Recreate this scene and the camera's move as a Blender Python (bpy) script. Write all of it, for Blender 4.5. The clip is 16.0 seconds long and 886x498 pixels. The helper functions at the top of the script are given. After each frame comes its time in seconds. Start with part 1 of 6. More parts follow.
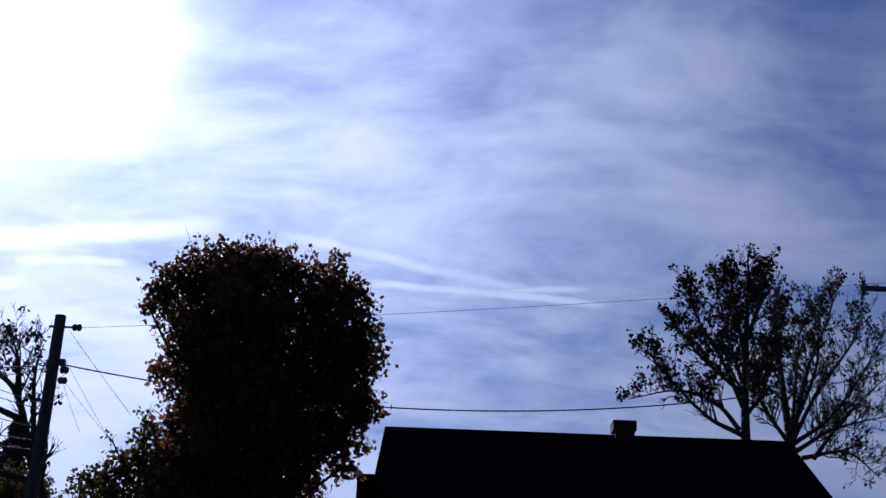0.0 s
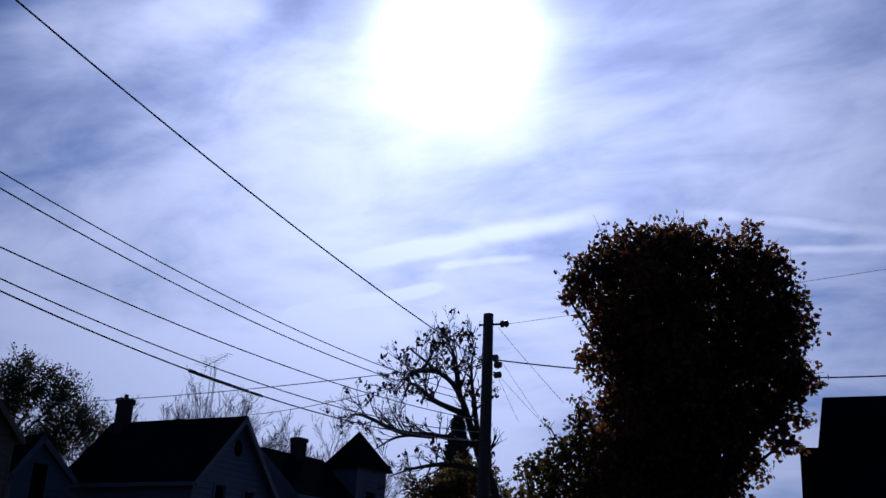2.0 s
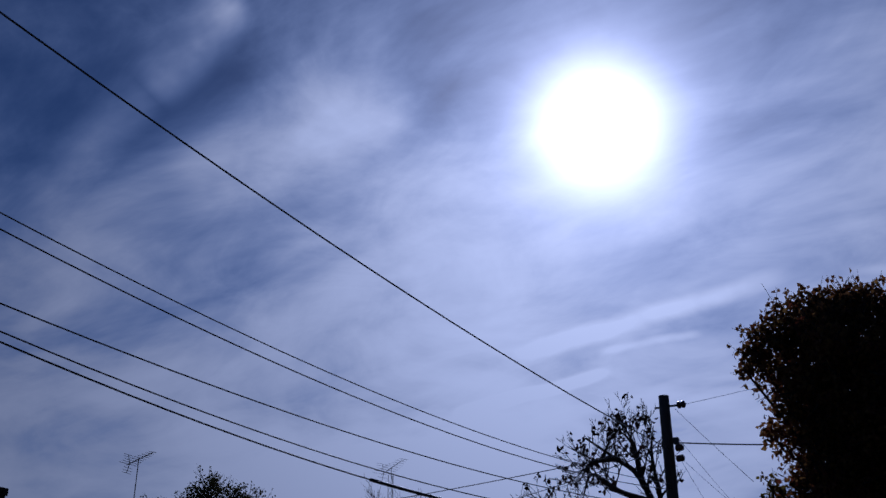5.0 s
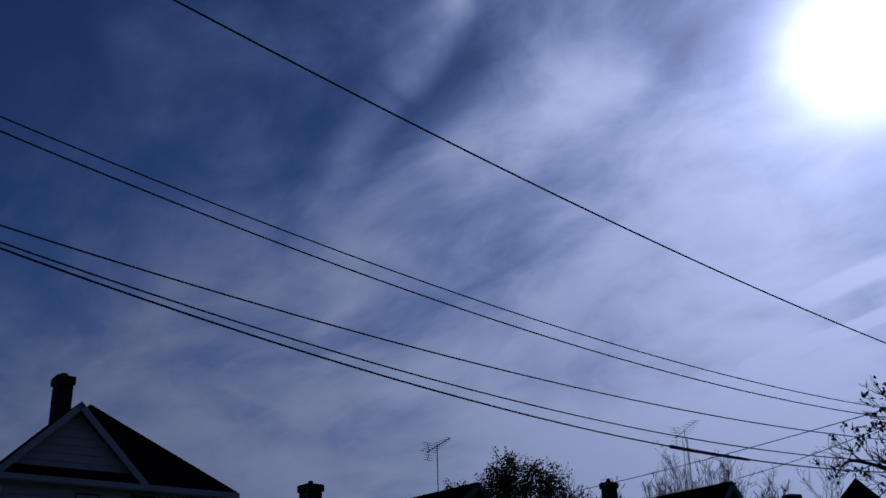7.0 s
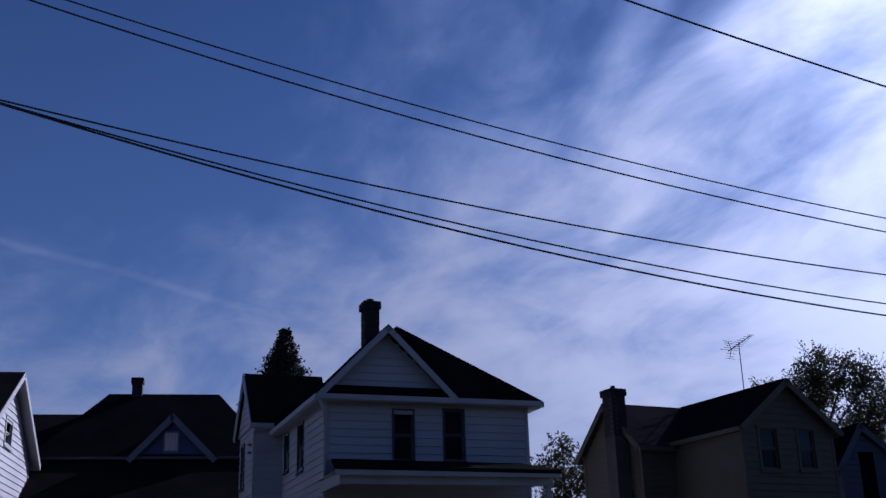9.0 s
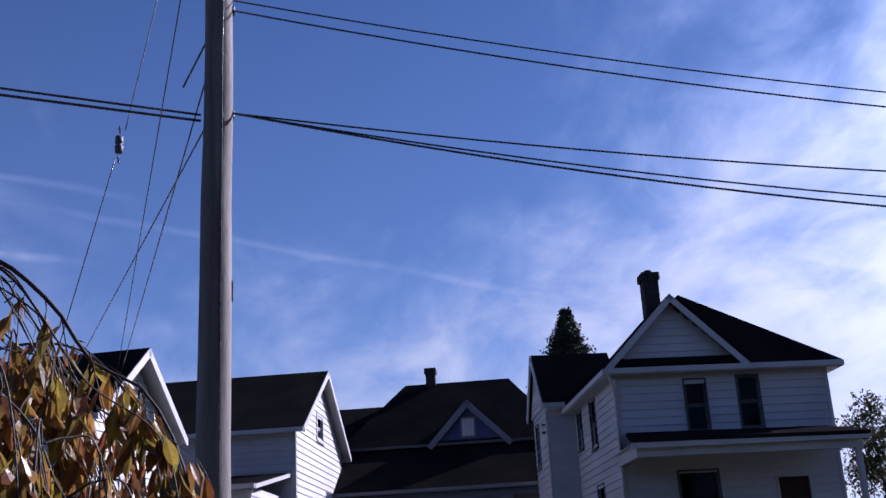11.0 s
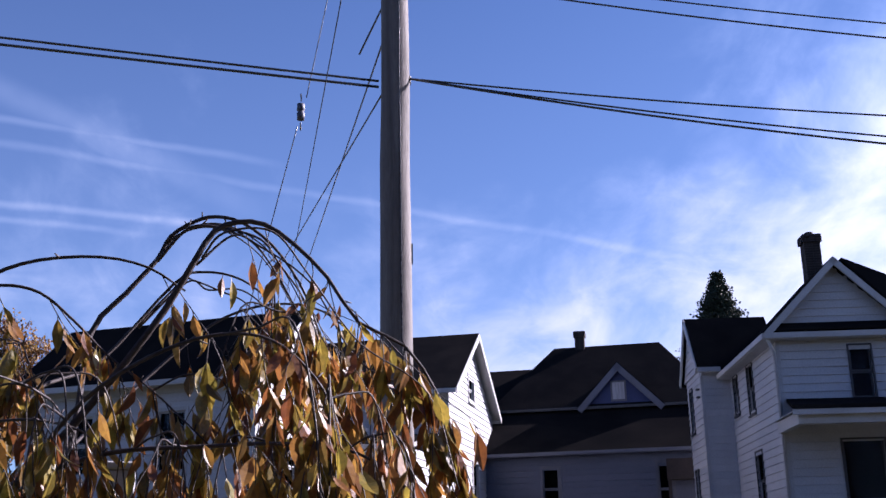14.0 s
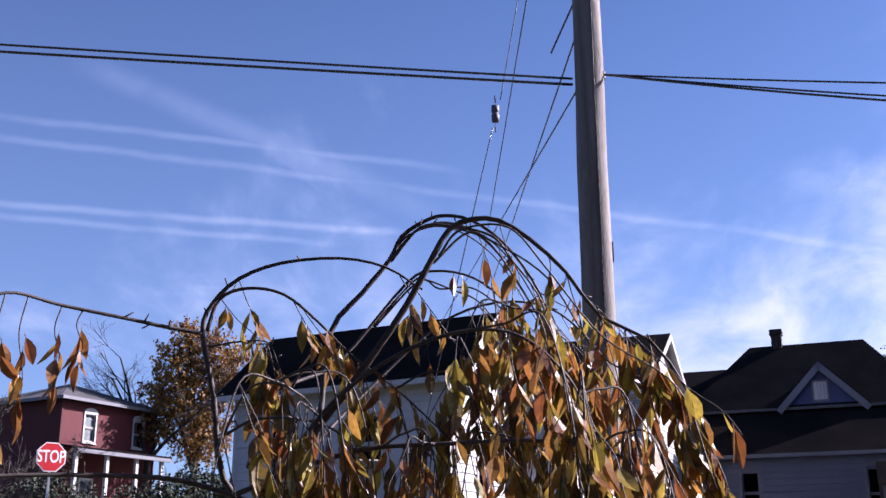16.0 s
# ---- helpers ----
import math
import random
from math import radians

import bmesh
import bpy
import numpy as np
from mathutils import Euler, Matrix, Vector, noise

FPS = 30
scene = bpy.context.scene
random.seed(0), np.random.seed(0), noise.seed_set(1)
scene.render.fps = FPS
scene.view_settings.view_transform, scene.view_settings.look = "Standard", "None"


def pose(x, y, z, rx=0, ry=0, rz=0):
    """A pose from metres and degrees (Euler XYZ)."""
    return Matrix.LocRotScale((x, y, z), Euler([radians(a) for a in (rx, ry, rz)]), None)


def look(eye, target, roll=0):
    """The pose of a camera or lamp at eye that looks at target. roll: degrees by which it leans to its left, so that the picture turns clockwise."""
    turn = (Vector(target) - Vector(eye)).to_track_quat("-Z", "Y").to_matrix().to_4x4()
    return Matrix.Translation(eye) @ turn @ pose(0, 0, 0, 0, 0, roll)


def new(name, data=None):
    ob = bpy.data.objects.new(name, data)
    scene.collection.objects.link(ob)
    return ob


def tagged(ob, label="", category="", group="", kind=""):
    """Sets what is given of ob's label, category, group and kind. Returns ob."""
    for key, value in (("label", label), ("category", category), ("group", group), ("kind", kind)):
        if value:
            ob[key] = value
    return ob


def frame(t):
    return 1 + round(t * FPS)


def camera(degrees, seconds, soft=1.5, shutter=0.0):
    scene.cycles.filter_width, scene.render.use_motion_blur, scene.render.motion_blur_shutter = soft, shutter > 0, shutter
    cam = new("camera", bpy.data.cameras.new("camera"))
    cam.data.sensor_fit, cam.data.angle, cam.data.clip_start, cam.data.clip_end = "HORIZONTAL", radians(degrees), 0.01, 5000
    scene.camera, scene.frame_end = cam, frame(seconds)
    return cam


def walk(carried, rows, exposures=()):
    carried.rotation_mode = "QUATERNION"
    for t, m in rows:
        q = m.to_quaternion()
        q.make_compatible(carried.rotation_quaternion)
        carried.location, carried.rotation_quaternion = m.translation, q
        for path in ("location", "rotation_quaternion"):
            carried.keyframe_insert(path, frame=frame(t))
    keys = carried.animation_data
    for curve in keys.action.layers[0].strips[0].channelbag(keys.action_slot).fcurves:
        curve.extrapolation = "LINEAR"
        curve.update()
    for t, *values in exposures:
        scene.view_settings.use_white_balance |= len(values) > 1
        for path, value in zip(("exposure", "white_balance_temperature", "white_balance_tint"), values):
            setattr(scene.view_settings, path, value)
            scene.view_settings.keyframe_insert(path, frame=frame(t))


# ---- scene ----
cam = camera(44.24, 16.0)
# seconds, place, heading, upward tilt, lean
PATH = [
    (0.0, -0.001, 0.000, 1.600, 0.06, 21.43, 2.32),
    (0.5, -0.083, -0.002, 1.603, 6.08, 21.80, 2.08),
    (1.0, -0.106, -0.029, 1.596, 12.17, 20.89, 1.58),
    (1.5, -0.152, -0.065, 1.584, 18.63, 20.40, 3.64),
    (2.0, -0.176, -0.088, 1.573, 22.22, 19.50, 3.13),
    (2.5, -0.197, -0.075, 1.574, 25.18, 19.37, 2.42),
    (3.0, -0.227, -0.060, 1.585, 28.02, 18.44, 1.83),
    (3.2, -0.245, -0.053, 1.588, 28.80, 19.11, 1.15),
    (5.3, -0.249, -0.112, 1.594, 32.13, 24.44, -0.40),
    (5.5, -0.255, -0.124, 1.595, 34.68, 23.85, -0.54),
    (6.0, -0.294, -0.162, 1.605, 41.23, 22.22, -2.08),
    (6.5, -0.332, -0.139, 1.623, 43.98, 22.34, -0.10),
    (7.0, -0.335, -0.127, 1.638, 46.15, 22.78, -1.67),
    (7.5, -0.343, -0.136, 1.648, 50.57, 22.05, -0.68),
    (8.0, -0.297, -0.135, 1.647, 56.61, 19.57, 0.28),
    (8.5, -0.242, -0.121, 1.638, 59.60, 17.88, -0.69),
    (9.0, -0.239, -0.089, 1.628, 62.24, 18.42, -1.66),
    (9.5, -0.249, -0.060, 1.610, 67.26, 19.51, -2.04),
    (10.0, -0.232, -0.084, 1.594, 71.44, 20.10, -2.25),
    (10.2, -0.201, -0.087, 1.585, 73.69, 20.34, -3.11),
    (12.3, -0.142, -0.401, 1.570, 80.27, 15.15, -1.65),
    (12.5, -0.133, -0.429, 1.568, 80.64, 14.69, -1.51),
    (13.0, -0.154, -0.454, 1.575, 82.09, 14.86, -0.74),
    (13.5, -0.170, -0.462, 1.577, 83.19, 15.37, -0.93),
    (14.0, -0.182, -0.492, 1.576, 84.99, 16.27, -1.22),
    (14.5, -0.201, -0.537, 1.565, 88.06, 15.62, -1.56),
    (15.0, -0.215, -0.578, 1.563, 90.83, 15.53, -0.73),
    (15.5, -0.235, -0.610, 1.566, 92.73, 15.75, -0.42),
    (16.0, -0.238, -0.653, 1.568, 94.91, 16.54, -0.19),
]
# seconds, stops, kelvin, tint
EXPOSURES = [(0, -0.36, 5100, 28), (1.0, -0.58, 5080, 28), (3.0, -0.9, 5060, 28), (5.5, -1.6, 4930, 28), (6.0, -1.65, 4930, 28), (7.0, -1.45, 4950, 28), (8.0, -1.08, 5000, 29), (9.0, -0.1, 5200, 30), (10.2, 0.62, 5400, 32), (12.5, 1.3, 5800, 31), (14.5, 1.62, 5980, 31), (16, 1.68, 6120, 31)]
walk(cam, [(t, pose(x, y, z, 90 + tilt, 0, yaw) @ pose(0, 0, 0, 0, 0, lean)) for t, x, y, z, yaw, tilt, lean in PATH], EXPOSURES)

# ---------------------------------------------------------------- world and sun
SUN_AZ, SUN_EL = 22.0, 30.2          # degrees left of +y, degrees above the horizon
SUN_POWER = 5.0
SKY_STRENGTH = 0.037
CLOUD_BASE, CLOUD_SUN = 0.41, 1.4    # brightness of thin cloud, and its gain towards the sun
AUREOLE = (5.2, 0.62, 0.43)          # tight, middle and wide glow of the veiled sun
CONTRAILS = [  # two directions (heading, height), width, softness, gain
    ((122, 20.7), (72, 15.2), 0.001, 0.0045, 0.17), ((122, 21.7), (94, 20.6), 0.001, 0.0045, 0.17), ((120, 17.4), (96, 17.4), 0.001, 0.0045, 0.22), ((120, 16.8), (101, 16.8), 0.001, 0.004, 0.18),
    ((115, 25.0), (95, 18.2), 0.005, 0.013, 0.14), ((30.3, 15.6), (22.3, 17.5), 0.002, 0.006, 0.75), ((9, 21.6), (-5, 19.3), 0.002, 0.005, 0.35), ((4.5, 19.5), (-8.6, 18.6), 0.0015, 0.004, 0.6), ((-0.5, 19.1), (-8, 19.4), 0.001, 0.004, 0.4),
    ((27.1, 18.5), (12.7, 21.7), 0.003, 0.01, 0.55), ((22.6, 18.6), (17.2, 19.3), 0.0005, 0.005, 0.3), ((32.0, 13.3), (26.6, 14.6), 0.0005, 0.005, 0.3),
    ((48.9, 30.8), (44.2, 36.4), 0.004, 0.03, 0.7), ((54.0, 24.6), (48.5, 31.4), 0.004, 0.025, 0.35), ((46.8, 26.5), (33.2, 31.6), 0.01, 0.05, 0.3)]
sun_dir = Vector((-math.sin(radians(SUN_AZ)) * math.cos(radians(SUN_EL)), math.cos(radians(SUN_AZ)) * math.cos(radians(SUN_EL)), math.sin(radians(SUN_EL))))


class Nodes:
    """Short way to lay nodes in a tree."""

    def __init__(self, tree):
        self.tree = tree
        tree.nodes.clear()

    def add(self, kind, inputs=None, **props):
        n = self.tree.nodes.new(kind)
        if "operation" in props:
            n.operation, n.use_clamp = props["operation"], props.get("use_clamp", False)
        if "interpolation_type" in props:
            n.interpolation_type, n.clamp = props["interpolation_type"], True
        if "blend_type" in props:
            n.data_type, n.blend_type = "RGBA", props["blend_type"]
        for k, v in (inputs or {}).items():
            if isinstance(v, bpy.types.NodeSocket):
                self.tree.links.new(v, n.inputs[k])
            else:
                n.inputs[k].default_value = v
        return n

    def math(self, op, a, b=0.0, clamp=False):
        return self.add("ShaderNodeMath", {0: a, 1: b}, operation=op, use_clamp=clamp).outputs[0]

    def vec(self, op, a, b=(0, 0, 0)):
        n = self.add("ShaderNodeVectorMath", {0: a, 1: b})
        n.operation = op
        return n.outputs["Value"] if op in ("DOT_PRODUCT", "LENGTH") else n.outputs["Vector"]

    def ramp(self, value, lo, hi, a=0.0, b=1.0):
        n = self.add("ShaderNodeMapRange", {"Value": value, "From Min": lo, "From Max": hi, "To Min": a, "To Max": b}, interpolation_type="SMOOTHSTEP")
        return n.outputs[0]

    def mix(self, fac, a, b, blend="MIX"):
        n = self.add("ShaderNodeMix", {0: fac}, blend_type=blend)
        for i, v in ((6, a), (7, b)):
            if isinstance(v, bpy.types.NodeSocket):
                self.tree.links.new(v, n.inputs[i])
            else:
                n.inputs[i].default_value = (*v, 1.0)
        return n.outputs[2]

    def noise(self, vector, scale, detail=4.0, rough=0.55, warp=0.0):
        return self.add("ShaderNodeTexNoise", {"Vector": vector, "Scale": scale, "Detail": detail, "Roughness": rough, "Distortion": warp}).outputs["Fac"]


world = bpy.data.worlds.new("world")
scene.world = world
world.use_nodes = True
w = Nodes(world.node_tree)
sky = w.add("ShaderNodeTexSky")
sky.sky_type, sky.sun_disc, sky.sun_elevation, sky.sun_rotation = "NISHITA", False, radians(SUN_EL), radians(-SUN_AZ)
sky.altitude, sky.air_density, sky.dust_density, sky.ozone_density = 200.0, 1.0, 0.05, 4.0
ray = w.add("ShaderNodeTexCoord").outputs["Generated"]
ray = w.vec("NORMALIZE", ray)
sep = w.add("ShaderNodeSeparateXYZ", {0: ray})
up = w.math("MAXIMUM", sep.outputs[2], 0.0)
flat = w.math("DIVIDE", 1.0, w.math("ADD", up, 0.26))
# a high layer of thin cloud, seen in perspective
layer = w.add("ShaderNodeCombineXYZ", {0: w.math("MULTIPLY", sep.outputs[0], flat), 1: w.math("MULTIPLY", sep.outputs[1], flat), 2: 0.0}).outputs[0]
turned = w.add("ShaderNodeMapping", {"Vector": layer, "Rotation": (0, 0, radians(24)), "Scale": (0.9, 1.2, 1.0)}).outputs[0]
wisps = w.noise(turned, 2.4, 6.0, 0.55, 0.6)
broad = w.noise(layer, 1.1, 4.0, 0.5, 0.5)
fine = w.noise(w.add("ShaderNodeMapping", {"Vector": layer, "Rotation": (0, 0, radians(38)), "Scale": (0.8, 2.8, 1.0)}).outputs[0], 3.2, 5.0, 0.55, 0.6)
toward = w.vec("DOT_PRODUCT", ray, tuple(sun_dir))
near_sun = w.ramp(toward, 0.72, 0.99)
bank_dir = Vector((-math.sin(radians(42)) * math.cos(radians(12)), math.cos(radians(42)) * math.cos(radians(12)), math.sin(radians(12))))
bank = w.ramp(w.vec("DOT_PRODUCT", ray, tuple(bank_dir)), 0.74, 0.98)
low = w.ramp(sep.outputs[2], 0.36, 0.12)
cover = w.math("ADD", w.math("MULTIPLY", wisps, 0.60), w.math("ADD", w.math("MULTIPLY", broad, 0.40), w.math("MULTIPLY", fine, 0.16)))
cover = w.math("ADD", cover, w.math("ADD", w.math("MULTIPLY", near_sun, 0.08), w.math("ADD", w.math("MULTIPLY", bank, 0.13), w.math("MULTIPLY", w.math("MULTIPLY", low, w.ramp(toward, -0.1, 0.6)), 0.10))))
veil = w.noise(w.add("ShaderNodeMapping", {"Vector": layer, "Rotation": (0, 0, radians(50)), "Scale": (1.0, 1.5, 1.0)}).outputs[0], 5.0, 6.0, 0.58, 0.8)
cover = w.math("ADD", cover, w.math("MULTIPLY", w.math("SUBTRACT", veil, 0.5), 0.26))
# a clear stretch high up, and a whiter one beyond the sun
for (ch, ce), lo_dot, gain in (((66, 42), 0.84, -0.20), ((-10, 16), 0.86, 0.10), ((58, 12), 0.93, 0.04), ((108, 28), 0.82, -0.06), ((80, 30), 0.96, -0.08), ((30, 12), 0.95, 0.15), ((-20, 22), 0.93, 0.10), ((64, 26), 0.975, 0.05), ((-130, 35), 0.0, -0.25)):
    cd = (-math.sin(radians(ch)) * math.cos(radians(ce)), math.cos(radians(ch)) * math.cos(radians(ce)), math.sin(radians(ce)))
    cover = w.math("ADD", cover, w.math("MULTIPLY", w.ramp(w.vec("DOT_PRODUCT", ray, cd), lo_dot, 0.998), gain))
cloud = w.ramp(cover, 0.50, 1.0)
# a thin even haze, thicker towards the horizon
cloud = w.math("ADD", w.math("MULTIPLY", cloud, 0.86), w.ramp(sep.outputs[2], 0.70, 0.08, 0.01, 0.18), True)


def contrail(a, b, width, soft, gain):
    """A thin trail between two directions, (heading, height) in degrees."""
    va, vb = (Vector((-math.sin(radians(h)) * math.cos(radians(e)), math.cos(radians(h)) * math.cos(radians(e)), math.sin(radians(e)))) for h, e in (a, b))
    n, mid = va.cross(vb).normalized(), (va + vb).normalized()
    off = w.math("ADD", w.vec("DOT_PRODUCT", ray, tuple(n)), w.math("MULTIPLY", w.math("SUBTRACT", w.noise(ray, 9.0, 3.0), 0.5), 0.012))
    core = w.ramp(w.math("ABSOLUTE", off), width + soft, width * 0.2)
    half = math.acos(min(1.0, va.dot(mid)))
    reach = w.ramp(w.vec("DOT_PRODUCT", ray, tuple(mid)), math.cos(half * 1.12), math.cos(half * 0.72))
    return w.math("MULTIPLY", w.math("MULTIPLY", core, reach), w.math("MULTIPLY", w.ramp(w.noise(ray, 14.0, 3.0), 0.25, 0.65, 0.45, 1.0), gain))


trails = None
for tr in CONTRAILS:
    c = contrail(*tr)
    trails = c if trails is None else w.math("MAXIMUM", trails, c)
cloud = w.math("ADD", cloud, w.math("MULTIPLY", trails, 0.85), True)
cloud = w.math("MULTIPLY", cloud, 0.82)
# thin cloud is brighter towards the sun, as it scatters light forwards
glow = w.math("POWER", w.math("MAXIMUM", toward, 0.0), 9.0)
bright = w.math("ADD", CLOUD_BASE, w.math("MULTIPLY", glow, CLOUD_SUN))
cloud_col = w.vec("SCALE", w.mix(w.ramp(cloud, 0.05, 0.7), (0.56, 0.74, 1.06), (0.90, 0.95, 1.0))); cloud_col.node.inputs["Scale"].default_value = 1.0
w.tree.links.new(bright, cloud_col.node.inputs["Scale"])
base = w.vec("MULTIPLY", sky.outputs[0], tuple(SKY_STRENGTH * c for c in (0.74, 0.90, 1.10)))
shade = w.mix(cloud, base, cloud_col)
# the aureole of the veiled sun
facing = w.math("MAXIMUM", toward, 0.0)
tight, middle, wide = (w.math("MULTIPLY", w.math("POWER", facing, p), g) for p, g in zip((750.0, 150.0, 40.0), AUREOLE))
aur = w.vec("SCALE", (1.0, 0.98, 0.97)); w.tree.links.new(w.math("ADD", tight, w.math("ADD", middle, wide)), aur.node.inputs["Scale"])
final = w.vec("ADD", shade, aur)
bg = w.add("ShaderNodeBackground", {"Color": final, "Strength": 1.0})
w.add("ShaderNodeOutputWorld", {0: bg.outputs[0]})

sun = new("sun", bpy.data.lights.new("sun", "SUN"))
sun.data.energy, sun.data.angle, sun.data.color = SUN_POWER, radians(0.5), (1.0, 0.95, 0.88)
sun.matrix_world = look(sun_dir * 100, (0, 0, 0))

# ---------------------------------------------------------------- materials


def material(name, col, col2=None, rough=0.8, scale=3.0, fine=40.0, bump=0.2, depth=0.01, metal=0.0, stretch=(1, 1, 1), piece=0.0, island=0.0, leaf=0.0, glass=False, spec=0.5):
    """A surface with broad stains and fine grain, in world metres. piece: how far objects differ; island: how far loose pieces of one mesh do."""
    m = bpy.data.materials.new(name)
    m.use_nodes = True
    n = Nodes(m.node_tree)
    out = n.add("ShaderNodeOutputMaterial")
    geo = n.add("ShaderNodeNewGeometry")
    at = n.add("ShaderNodeMapping", {"Vector": geo.outputs["Position"], "Scale": stretch}).outputs[0]
    broad = n.noise(at, scale, 5.0, 0.6, 0.3)
    grain = n.noise(at, fine, 4.0, 0.6)
    col2 = col2 or tuple(c * 0.72 for c in col)
    c = n.mix(n.ramp(broad, 0.32, 0.68), col, col2)
    c = n.mix(n.ramp(grain, 0.35, 0.75, 0.0, 0.35), c, tuple(0.6 * x for x in col2))
    if piece or island:
        rnd = n.add("ShaderNodeObjectInfo").outputs["Random"] if piece else geo.outputs["Random Per Island"]
        amount = piece or island
        hsv = n.add("ShaderNodeHueSaturation", {"Hue": n.math("ADD", 0.5, n.math("MULTIPLY", n.math("SUBTRACT", rnd, 0.5), 0.06 * amount if leaf else 0.02 * amount)), "Value": n.math("ADD", 1.0 - 0.5 * amount, n.math("MULTIPLY", rnd, amount)), "Color": c})
        c = hsv.outputs[0]
    if glass:
        gloss = n.add("ShaderNodeBsdfGlossy", {"Color": (0.12, 0.13, 0.15, 1), "Roughness": n.ramp(broad, 0.3, 0.7, 0.03, 0.09)})
        clear = n.add("ShaderNodeBsdfTransparent", {"Color": (0.82, 0.86, 0.86, 1)})
        fres = n.add("ShaderNodeFresnel", {"IOR": 1.4})
        n.tree.links.new(n.add("ShaderNodeMixShader", {0: fres.outputs[0], 1: clear.outputs[0], 2: gloss.outputs[0]}).outputs[0], out.inputs[0])
        return m
    bp = n.add("ShaderNodeBump", {"Strength": bump, "Distance": depth, "Height": n.math("ADD", grain, n.math("MULTIPLY", broad, 0.6))})
    b = n.add("ShaderNodeBsdfPrincipled", {"Base Color": c, "Roughness": n.ramp(grain, 0.2, 0.8, max(0.05, rough - 0.12), min(1.0, rough + 0.1)), "Metallic": metal, "Normal": bp.outputs[0], "Specular IOR Level": spec})
    shader = b.outputs[0]
    if leaf:
        tr = n.add("ShaderNodeBsdfTranslucent", {"Color": c})
        shader = n.add("ShaderNodeMixShader", {0: leaf, 1: shader, 2: tr.outputs[0]}).outputs[0]
    n.tree.links.new(shader, out.inputs[0])
    return m


